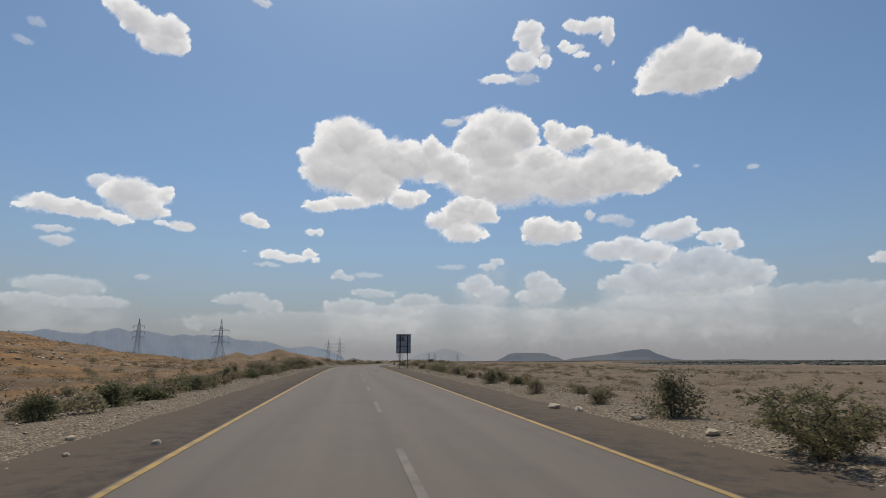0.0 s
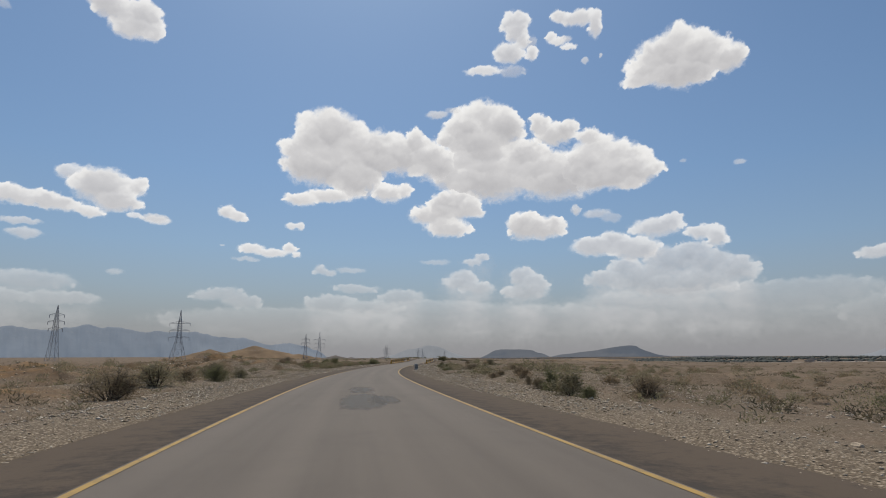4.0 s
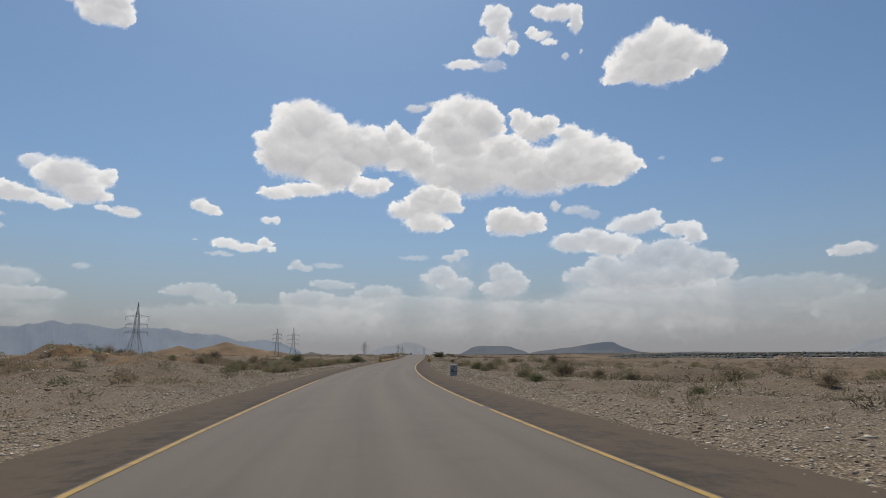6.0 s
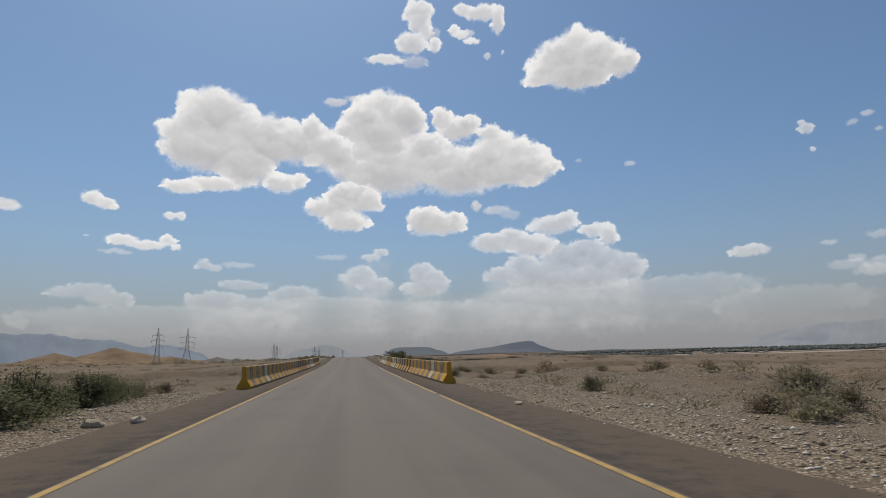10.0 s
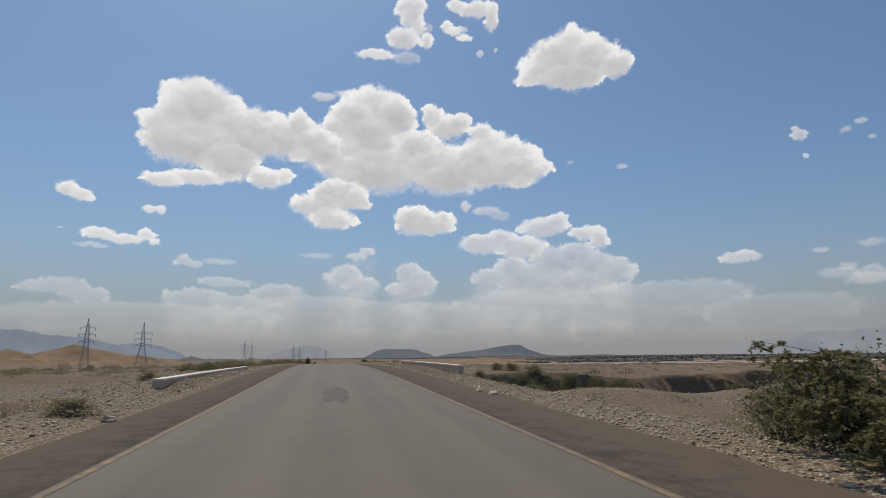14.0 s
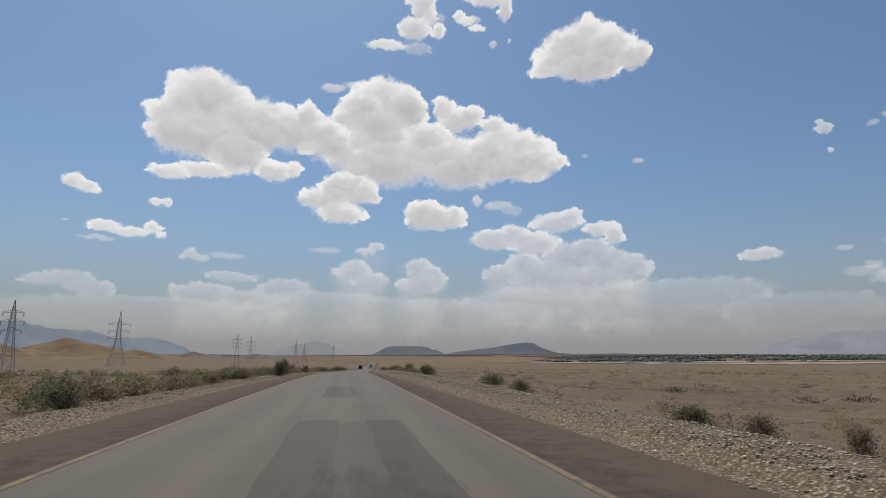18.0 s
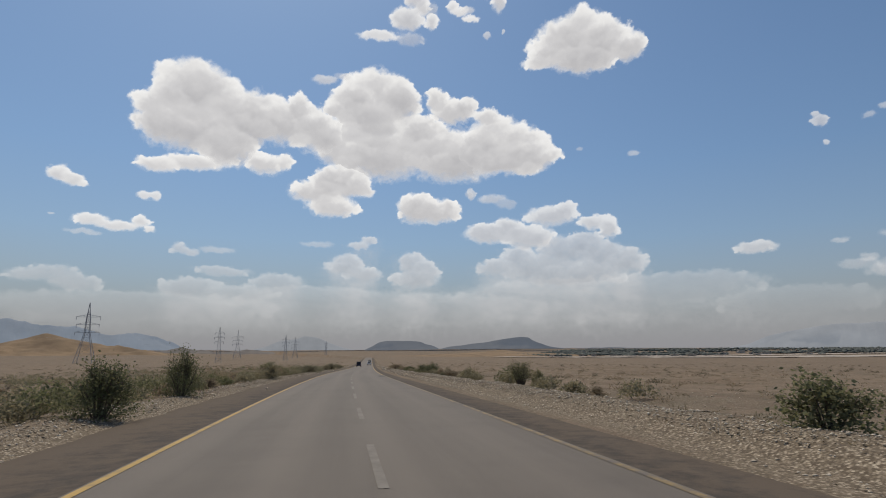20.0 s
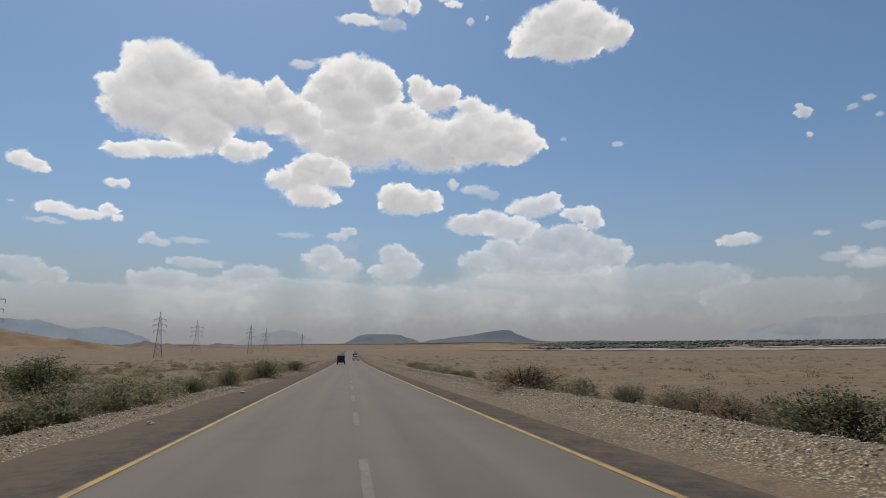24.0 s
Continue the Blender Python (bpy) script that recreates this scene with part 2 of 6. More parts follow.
def ground_material():
    m, n, l, p = nodes_of("desert_earth")
    c = n.new("ShaderNodeTexCoord").outputs["Object"]
    broad, mid_n, fine, grit = noise_node(n, l, c, 0.012, 6.0), noise_node(n, l, c, 0.11, 7.0, 0.65), noise_node(n, l, c, 1.7, 6.0, 0.7), noise_node(n, l, c, 14.0, 4.0, 0.7)
    soil = mix_node(n, l, ramp_node(n, l, broad, (0.38, (0, 0, 0)), (0.62, (1, 1, 1))), (0.192, 0.135, 0.090), (0.155, 0.110, 0.076))
    soil = mix_node(n, l, ramp_node(n, l, mid_n, (0.42, (0, 0, 0)), (0.66, (1, 1, 1))), soil, (0.222, 0.162, 0.112))
    tufts = noise_node(n, l, c, 0.42, 7.0, 0.72)
    soil = mix_node(n, l, ramp_node(n, l, tufts, (0.50, (0, 0, 0)), (0.62, (0.62, 0.62, 0.62))), soil, (0.118, 0.098, 0.062))
    soil = mix_node(n, l, ramp_node(n, l, tufts, (0.34, (0.5, 0.5, 0.5)), (0.45, (0, 0, 0))), soil, (0.262, 0.200, 0.142))
    scrub = mix_node(n, l, ramp_node(n, l, fine, (0.50, (0, 0, 0)), (0.70, (1, 1, 1))), soil, (0.085, 0.072, 0.048))
    stones = n.new("ShaderNodeTexVoronoi")
    stones.inputs["Scale"].default_value = 7.0
    l.new(c, stones.inputs["Vector"])
    pebble = mix_node(n, l, ramp_node(n, l, stones.outputs["Distance"], (0.16, (0.7, 0.7, 0.7)), (0.30, (0, 0, 0))), scrub, (0.27, 0.225, 0.175))
    col = mix_node(n, l, 0.5, pebble, mix_node(n, l, grit, (0.5, 0.5, 0.5), (1.45, 1.45, 1.45)), 'MULTIPLY')
    # bare red-yellow earth where the rains have cut the slopes
    cut = n.new("ShaderNodeAttribute")
    cut.attribute_name = "bare"
    layers = n.new("ShaderNodeMapping")
    layers.inputs["Scale"].default_value = (0.07, 0.07, 1.6)
    l.new(c, layers.inputs["Vector"])
    bed = noise_node(n, l, layers.outputs[0], 1.0, 6.0, 0.7)
    earth = mix_node(n, l, ramp_node(n, l, bed, (0.40, (0, 0, 0)), (0.60, (1, 1, 1))), (0.330, 0.190, 0.076), (0.140, 0.082, 0.040))
    earth = mix_node(n, l, ramp_node(n, l, fine, (0.42, (0, 0, 0)), (0.66, (0.85, 0.85, 0.85))), earth, (0.090, 0.058, 0.036))
    earth = mix_node(n, l, ramp_node(n, l, grit, (0.60, (0, 0, 0)), (0.72, (0.6, 0.6, 0.6))), earth, (0.34, 0.25, 0.15))
    col = mix_node(n, l, cut.outputs["Fac"], col, earth)
    wet = n.new("ShaderNodeAttribute")
    wet.attribute_name = "gravel"
    bits = n.new("ShaderNodeTexVoronoi")
    bits.inputs["Scale"].default_value = 22.0
    l.new(c, bits.inputs["Vector"])
    tone = n.new("ShaderNodeSeparateColor")
    l.new(bits.outputs["Color"], tone.inputs[0])
    rubble = ramp_node(n, l, tone.outputs[0], (0.0, (0.095, 0.070, 0.046)), (0.35, (0.180, 0.138, 0.094)), (0.72, (0.295, 0.234, 0.165)), (1.0, (0.52, 0.43, 0.32)))
    rubble = mix_node(n, l, ramp_node(n, l, bits.outputs["Distance"], (0.35, (0, 0, 0)), (0.62, (0.75, 0.75, 0.75))), rubble, (0.105, 0.080, 0.056))
    col = mix_node(n, l, wet.outputs["Fac"], col, rubble)
    l.new(col, p.inputs["Base Color"])
    p.inputs["Roughness"].default_value, p.inputs["Specular IOR Level"].default_value = 0.95, 0.15
    bump_node(n, l, mix_node(n, l, wet.outputs["Fac"], mix_node(n, l, 0.5, fine, grit), tone.outputs[0]), 0.8, 0.10, p)
    return m


def asphalt_material(name, base, other, wheel):
    """Worn asphalt: wheel tracks and mends along the road (by its own chart), stones and stains."""
    m, n, l, p = nodes_of(name)
    uv = n.new("ShaderNodeUVMap").outputs[0]
    c = n.new("ShaderNodeTexCoord").outputs["Object"]
    sep = n.new("ShaderNodeSeparateXYZ")
    l.new(uv, sep.inputs[0])
    stretch = n.new("ShaderNodeMapping")
    stretch.inputs["Scale"].default_value = (1.3, 0.035, 1)
    l.new(uv, stretch.inputs["Vector"])
    bands = noise_node(n, l, stretch.outputs[0], 1.0, 4.0)
    blotch, grit = noise_node(n, l, c, 0.35, 6.0, 0.65), noise_node(n, l, c, 90.0, 3.0, 0.7)
    col = mix_node(n, l, ramp_node(n, l, bands, (0.36, (0, 0, 0)), (0.64, (1, 1, 1))), base, other)
    col = mix_node(n, l, ramp_node(n, l, blotch, (0.50, (0, 0, 0)), (0.75, (0.45, 0.45, 0.45))), col, tuple(v * 0.72 for v in base))
    if not wheel:
        dust = noise_node(n, l, c, 1.8, 8.0, 0.75)
        reach = n.new("ShaderNodeMath")
        reach.operation = 'ABSOLUTE'
        l.new(sep.outputs["X"], reach.inputs[0])
        rim = n.new("ShaderNodeMath")
        rim.operation = 'MULTIPLY_ADD'
        l.new(reach.outputs[0], rim.inputs[0])
        rim.inputs[1].default_value = 0.10
        l.new(dust, rim.inputs[2])
        col = mix_node(n, l, ramp_node(n, l, rim.outputs[0], (0.80, (0, 0, 0)), (1.40, (0.60, 0.60, 0.60))), col, (0.150, 0.112, 0.080))
    if wheel:
        w = n.new("ShaderNodeMath")
        w.operation = 'SINE'
        k = n.new("ShaderNodeMath")
        k.operation = 'MULTIPLY'
        k.inputs[1].default_value = 2 * math.pi / 1.75
        l.new(sep.outputs["X"], k.inputs[0])
        l.new(k.outputs[0], w.inputs[0])
        col = mix_node(n, l, ramp_node(n, l, w.outputs[0], (0.0, (0, 0, 0)), (1.0, (0.35, 0.35, 0.35))), col, tuple(v * 1.22 for v in other))
    col = mix_node(n, l, 0.45, col, mix_node(n, l, grit, (0.55, 0.55, 0.55), (1.4, 1.4, 1.4)), 'MULTIPLY')
    l.new(col, p.inputs["Base Color"])
    p.inputs["Roughness"].default_value, p.inputs["Specular IOR Level"].default_value = (0.78, 0.35) if wheel else (0.95, 0.12)
    bump_node(n, l, grit, 0.35, 0.01, p)
    return m


def worn_paint(name, paint, under, cover, scale=5.0, edge=0.05):
    """Road or concrete paint that has flaked off in places; cover: how much is left."""
    m, n, l, p = nodes_of(name)
    c = n.new("ShaderNodeTexCoord").outputs["Object"]
    flake, fine, film = noise_node(n, l, c, scale, 8.0, 0.72), noise_node(n, l, c, 70.0, 3.0), noise_node(n, l, c, 1.1, 4.0)
    gone = ramp_node(n, l, flake, (cover - edge, (0, 0, 0)), (cover + edge, (1, 1, 1)))
    coat = mix_node(n, l, ramp_node(n, l, film, (0.3, (0, 0, 0)), (0.7, (1, 1, 1))), paint, tuple(v * 0.72 + min(0.03, 0.2 * v) for v in paint))
    col = mix_node(n, l, gone, coat, under)
    col = mix_node(n, l, 0.3, col, mix_node(n, l, fine, (0.6, 0.6, 0.6), (1.3, 1.3, 1.3)), 'MULTIPLY')
    l.new(col, p.inputs["Base Color"])
    p.inputs["Roughness"].default_value, p.inputs["Specular IOR Level"].default_value = 0.7, 0.3
    bump_node(n, l, flake, 0.25, 0.02, p)
    return m


def haze_glow_material(name, colour, glow, ground=(0.2, 0.19, 0.18)):
    """Far mountains: haze from kilometres of dust is put in as their own glow."""
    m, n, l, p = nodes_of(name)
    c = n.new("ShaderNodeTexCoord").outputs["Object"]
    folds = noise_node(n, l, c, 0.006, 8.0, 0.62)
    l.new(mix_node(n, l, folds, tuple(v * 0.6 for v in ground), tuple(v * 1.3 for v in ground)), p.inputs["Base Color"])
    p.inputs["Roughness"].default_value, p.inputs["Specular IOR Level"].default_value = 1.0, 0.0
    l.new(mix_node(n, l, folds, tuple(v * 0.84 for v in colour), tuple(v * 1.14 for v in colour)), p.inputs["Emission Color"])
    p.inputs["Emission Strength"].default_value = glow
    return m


def cloud_material():
    """A glowing cloud: painted bright where thin and high, greyer where it is deep."""
    m, n, l, p = nodes_of("cloud_vapour")
    n.remove(p)
    dens, deep, strength = n.new("ShaderNodeAttribute"), n.new("ShaderNodeAttribute"), n.new("ShaderNodeAttribute")
    dens.attribute_name, deep.attribute_name, strength.attribute_name = "vapour", "shade_depth", "veil"
    c = n.new("ShaderNodeTexCoord").outputs["Object"]
    puff, wisp = noise_node(n, l, c, 0.012, 4.0, 0.55), noise_node(n, l, c, 0.022, 5.0, 0.62)
    part_of = mix_node(n, l, ramp_node(n, l, puff, (0.35, (0, 0, 0)), (0.70, (0.3, 0.3, 0.3))), (1.06, 1.06, 1.06), (0.6, 0.6, 0.6))
    light = mix_node(n, l, 1.0, deep.outputs["Fac"], part_of, 'MULTIPLY')
    body = ramp_node(n, l, light, (0.0, (1.0, 0.995, 0.985)), (0.18, (0.90, 0.888, 0.87)), (0.45, (0.700, 0.690, 0.692)), (1.0, (0.53, 0.523, 0.535)))
    glow = n.new("ShaderNodeEmission")
    l.new(body, glow.inputs[0])
    glow.inputs[1].default_value = 0.90
    white = n.new("ShaderNodeBsdfDiffuse")
    white.inputs[0].default_value = (0.06, 0.06, 0.06, 1)
    both = n.new("ShaderNodeAddShader")
    l.new(glow.outputs[0], both.inputs[0])
    l.new(white.outputs[0], both.inputs[1])
    clear = n.new("ShaderNodeBsdfTransparent")
    edge = n.new("ShaderNodeMath")
    edge.operation = 'MULTIPLY_ADD'
    l.new(wisp, edge.inputs[0])
    edge.inputs[1].default_value = 0.50
    l.new(dens.outputs["Fac"], edge.inputs[2])
    cover = ramp_node(n, l, edge.outputs[0], (0.13, (0, 0, 0)), (0.33, (0.18, 0.18, 0.18)), (0.61, (0.60, 0.60, 0.60)), (1.0, (1, 1, 1)))
    amount = mix_node(n, l, 1.0, cover, strength.outputs["Fac"], 'MULTIPLY')
    mix = n.new("ShaderNodeMixShader")
    l.new(amount, mix.inputs[0])
    l.new(clear.outputs[0], mix.inputs[1])
    l.new(both.outputs[0], mix.inputs[2])
    l.new(mix.outputs[0], n["Material Output"].inputs["Surface"])
    return m


M_GROUND = ground_material()
M_ROAD = asphalt_material("worn_asphalt", (0.116, 0.095, 0.076), (0.137, 0.113, 0.091), True)
M_SHOULDER = asphalt_material("shoulder_asphalt", (0.062, 0.052, 0.044), (0.076, 0.064, 0.054), False)
M_PATCH = asphalt_material("fresh_asphalt", (0.074, 0.061, 0.050), (0.088, 0.073, 0.060), True)
M_PATCH_OLD = asphalt_material("mended_asphalt", (0.092, 0.076, 0.062), (0.106, 0.088, 0.072), True)
M_YELLOW = worn_paint("yellow_line_paint", (0.46, 0.285, 0.075), (0.15, 0.118, 0.090), 0.61, 2.2, 0.13)
M_YELLOW_OLD = worn_paint("worn_yellow_line_paint", (0.27, 0.182, 0.075), (0.122, 0.099, 0.079), 0.50, 3.2, 0.09)
M_WHITE = worn_paint("white_line_paint", (0.195, 0.168, 0.140), (0.140, 0.116, 0.092), 0.51, 2.2, 0.12)
M_BAR_Y = worn_paint("yellow_barrier_paint", (0.66, 0.325, 0.032), (0.52, 0.44, 0.34), 0.63, 3.0)
M_BAR_K = worn_paint("black_barrier_paint", (0.020, 0.021, 0.026), (0.46, 0.42, 0.36), 0.585, 6.0, 0.015)
M_BAR_KW = worn_paint("flaked_black_barrier_paint", (0.026, 0.026, 0.030), (0.60, 0.52, 0.41), 0.50, 3.0, 0.012)
M_BAR_KF = worn_paint("faded_black_barrier_paint", (0.105, 0.080, 0.050), (0.40, 0.30, 0.17), 0.50, 3.5, 0.10)
M_BAR_YW = worn_paint("faded_yellow_barrier_paint", (0.60, 0.38, 0.13), (0.66, 0.55, 0.40), 0.47, 2.0, 0.10)
M_FOOT = simple("grimy_concrete", (0.12, 0.098, 0.076), (0.18, 0.148, 0.115), 3.0, 0.95)
M_CONC = simple("weathered_concrete", (0.56, 0.47, 0.38), (0.46, 0.385, 0.31), 2.5, 0.9)
M_WALL = simple("tan_cement_render", (0.60, 0.465, 0.345), (0.50, 0.385, 0.285), 2.5, 0.9)
M_COPING = simple("whitewashed_coping", (0.80, 0.75, 0.67), (0.70, 0.65, 0.57), 3.0, 0.85)
M_STEEL = simple("galvanised_steel", (0.30, 0.31, 0.33), (0.40, 0.41, 0.43), 0.5, 0.7, 0.0, 0.0)
M_SIGN_BACK = simple("dull_sheet_metal", (0.50, 0.51, 0.54), (0.34, 0.35, 0.38), 1.1, 0.7, 0.0)
M_SIGN_FRAME = simple("pale_frame_paint", (0.60, 0.60, 0.62), (0.48, 0.48, 0.50), 2.0, 0.7)
M_SOOT = worn_paint("sooty_stain", (0.075, 0.078, 0.088), (0.40, 0.41, 0.44), 0.52, 2.4, 0.10)
M_SIGN_POST = simple("rusty_post_paint", (0.05, 0.048, 0.047), (0.075, 0.068, 0.062), 3.0, 0.75)
M_STONE = simple("limestone", (0.60, 0.49, 0.36), (0.42, 0.335, 0.245), 5.0, 0.95, vary=0.25)
M_CLOUD = cloud_material()
# emission tints that stand in for the haze before the ranges
M_FAR_BLUE = haze_glow_material("far_blue_mountain", (0.180, 0.218, 0.272), 0.76, (0.10, 0.10, 0.10))
M_FAR_PALE = haze_glow_material("faint_far_mountain", (0.255, 0.268, 0.288), 0.80, (0.1, 0.1, 0.1))
M_FAR_RIGHT = haze_glow_material("hazy_far_mountain", (0.222, 0.238, 0.262), 0.92, (0.1, 0.1, 0.1))
M_MESA = haze_glow_material("dark_mesa_rock", (0.105, 0.122, 0.150), 0.88, (0.055, 0.050, 0.045))


# ---------- mesh helpers ----------
def part(name, bm, material, parent=None, label=""):
    me = bpy.data.meshes.new(name)
    bm.to_mesh(me)
    bm.free()
    me.materials.append(material)
    ob = new(name, me)
    ob.parent = parent
    return tagged(ob, label)


def grid_object(name, x, y, z, material, uv=None, floats=(), keep=None, smooth_shade=True):
    """A mesh from arrays of the same two-dimensional shape."""
    r, c = x.shape
    verts = np.stack([x, y, z], -1).reshape(-1, 3)
    i = np.arange(r * c).reshape(r, c)
    faces = np.stack([i[:-1, :-1], i[:-1, 1:], i[1:, 1:], i[1:, :-1]], -1).reshape(-1, 4)
    if keep is not None:
        k = keep.reshape(-1)
        faces = faces[k[faces].any(1)]
        used = np.unique(faces)
        back = np.full(r * c, -1)
        back[used] = np.arange(len(used))
        verts, faces = verts[used], back[faces]
    else:
        used = np.arange(r * c)
    me = bpy.data.meshes.new(name)
    me.vertices.add(len(verts))
    me.vertices.foreach_set("co", verts.astype(np.float32).reshape(-1))
    me.loops.add(len(faces) * 4)
    me.loops.foreach_set("vertex_index", faces.astype(np.int32).reshape(-1))
    me.polygons.add(len(faces))
    me.polygons.foreach_set("loop_start", (np.arange(len(faces)) * 4).astype(np.int32))
    me.update(calc_edges=True)
    if smooth_shade:
        me.polygons.foreach_set("use_smooth", np.ones(len(faces), bool))
    if uv is not None:
        layer = me.uv_layers.new(name="UVMap")
        q = np.stack([uv[0].reshape(-1)[used], uv[1].reshape(-1)[used]], -1)[faces.reshape(-1)]
        layer.data.foreach_set("uv", q.astype(np.float32).reshape(-1))
    for key, values in floats:
        a = me.attributes.new(key, 'FLOAT', 'POINT')
        a.data.foreach_set("value", values.reshape(-1)[used].astype(np.float32))
    me.materials.append(material)
    return new(name, me)


def box_into(bm, x0, x1, y0, y1, z0, z1, m=None, bevel=0.0):
    made = bmesh.ops.create_cube(bm, size=1.0)["verts"]
    bmesh.ops.transform(bm, matrix=Matrix.Translation(((x0 + x1) / 2, (y0 + y1) / 2, (z0 + z1) / 2)) @ Matrix.Diagonal((x1 - x0, y1 - y0, z1 - z0, 1)), verts=made)
    if bevel:
        edges = list({e for v in made for e in v.link_edges})
        made = list({v for f in bmesh.ops.bevel(bm, geom=edges, offset=bevel, segments=1, affect='EDGES')["faces"] for v in f.verts} | {v for v in made if v.is_valid})
    if m is not None:
        bmesh.ops.transform(bm, matrix=m, verts=made)
    return made


def bar_into(bm, a, b, thick):
    """A square bar from a to b."""
    a, b = Vector(a), Vector(b)
    m = Matrix.Translation((a + b) / 2) @ (b - a).to_track_quat('Z', 'Y').to_matrix().to_4x4() @ Matrix.Diagonal((thick, thick, (b - a).length, 1))
    bmesh.ops.create_cube(bm, size=1.0, matrix=m)


def rod_into(bm, a, b, r0, r1, sides=6):
    a, b = Vector(a), Vector(b)
    m = Matrix.Translation((a + b) / 2) @ (b - a).to_track_quat('Z', 'Y').to_matrix().to_4x4()
    bmesh.ops.create_cone(bm, cap_ends=True, segments=sides, radius1=r0, radius2=r1, depth=(b - a).length, matrix=m)


# ---------- the ground: one sheet to the horizon ----------
def spread(lo, hi, step, far, growth):
    """Even steps from lo to hi, then growing ones on to far."""
    out = list(np.arange(lo, hi + step / 2, step))
    d = step
    while out[-1] < far:
        d *= growth
        out.append(out[-1] + d)
    return out


gy = np.array([-500.0, -300.0, -180.0, -110.0, -70.0, -45.0] + spread(-30, 640, 1.0, 4900, 1.035))
gy = np.unique(np.concatenate([gy, np.arange(0, 60, 0.5), np.arange(258, 290, 0.34), np.arange(362, 384, 0.3)]))
half = [0, 2, 4, 5.2, 5.69, 5.71, 6.1, 6.5, 7, 7.5, 8, 8.6, 9.2, 10, 10.8, 11.6, 12.5, 13.5, 14.5, 15.5, 16.5] + spread(18, 60, 1.5, 4400, 1.075)
gu = np.array([-v for v in reversed(half[1:])] + half)
UU, YY = np.meshgrid(gu, gy)
far_slope = (WX[-1] - WX[-200]) / (WY[-1] - WY[-200])
XC = np.interp(YY, WY, WX) + np.maximum(YY - WY[-1], 0) * far_slope * smooth(4500, 1000, YY)
XX = XC + UU / np.cos(np.radians(glide(HEAD_S, HEAD, np.interp(YY, WY, WAY))))
ZZ = ground_z(XX, YY)
slope = np.abs(np.gradient(ZZ, axis=1)) / np.maximum(np.abs(np.gradient(XX, axis=1)), 0.3)
bare = np.clip(smooth(-10, -20, UU) * smooth(330, 120, YY) * (0.75 + 0.6 * fbm(XX / 14, YY / 14, 3, 61)) * smooth(-300, -120, UU) + smooth(0.12, 0.3, slope) * 0.3 * smooth(10, 14, np.abs(UU)), 0, 1)
edge_noise = fbm(XX / 3.0, YY / 3.0, 3, 63)
bare = np.clip(bare * (0.55 + 0.9 * (fbm(XX / 5, YY / 5, 4, 67) > -0.12)), 0, 1)
gravel = smooth(5.0, 5.8, np.abs(UU)) * smooth(10.0, 7.6, np.abs(UU) + 1.2 * edge_noise + 1.6 * smooth(385, 400, YY)) + 0.95 * smooth(40, 14, np.abs(UU) + 9 * fbm(XX / 6, YY / 6, 3, 64)) * smooth(100, 135, YY) * smooth(425, 395, YY) + 0.5 * smooth(0.0, 0.4, fbm(XX / 9, YY / 9, 3, 66)) * smooth(60, 20, np.abs(UU))
ground = grid_object("ground", XX, YY, ZZ, M_GROUND, floats=(("bare", bare), ("gravel", np.clip(gravel, 0, 1) * (1 - 0.7 * smooth(7.6, 10.5, np.abs(UU)) * smooth(0.18, -0.22, fbm(XX / 3.5, YY / 3.5, 4, 69))))))
tagged(ground, "dry sandy desert plain with scrub and pale stones", "ground", kind="structure")


# ---------- road, shoulders, paint ----------
def ribbon(name, s0, s1, u0, u1, dz, material, step=1.0, columns=9, wobble=0.0, seed=0):
    s = np.arange(s0, s1 + step / 2, step)
    k = np.linspace(0, 1, columns)
    SS, KK = np.meshgrid(s, k, indexing="ij")
    lo = u0 + wobble * fbm(SS / 2.3, SS * 0 + seed, 4, 70 + seed) * (abs(u0) != 3.62)
    hi = u1 + wobble * fbm(SS / 2.3, SS * 0 + seed + 9.5, 4, 80 + seed) * (abs(u1) != 3.62)
    U = lo + (hi - lo) * KK
    x, y, z = road_xyz(SS, U, dz)
    z = z - 0.018 * np.abs(U)
    return grid_object(name, x, y, z, material, uv=(U, SS))


road = tagged(ribbon("road", -75, 1190, -3.66, 3.66, 0.0, M_ROAD, 2.0, 13), "worn grey two-lane asphalt road", "road", kind="structure")
for side, wide in ((-1, 5.9), (1, 5.98)):
    lo, hi = sorted((side * 3.62, side * wide))
    tagged(ribbon("shoulder", -75, 1190, lo, hi, -0.012, M_SHOULDER, 0.5, 7, 0.22, 3 + side), "dark brown-grey asphalt shoulder beside the road", "road shoulder", kind="structure")


def line_piece(name, s0, s1, u, width, material, label=""):
    ob = ribbon(name, s0, s1, u - width / 2, u + width / 2, 0.006, material, 1.0 if s1 - s0 > 8 else 0.5, 3, 0.012, int(s0) % 7)
    ob.parent = road
    return tagged(ob, label)


# the yellow edge lines, broken where the asphalt was mended
for s0, s1, old in ((-75, 161, 0), (162.0, 262, 0), (263, 310, 0), (310, 414, 1), (414, 425, 1), (426.5, 500, 1), (500, 548, 1), (550, 1190, 0)):
    line_piece("edge_line", s0, s1, 3.55, 0.12, M_YELLOW_OLD if old else M_YELLOW, "faded yellow edge line" if old else "worn yellow edge line")
for s0, s1, old in ((-75, 184.5, 0), (184.5, 214, 1), (214, 300, 0), (300, 345, 1), (345, 398, 1), (400, 470, 1), (470, 1190, 0)):
    line_piece("edge_line", s0, s1, -3.55, 0.12, M_YELLOW_OLD if old else M_YELLOW, "faded yellow edge line" if old else "worn yellow edge line")
dash_at = 6.2
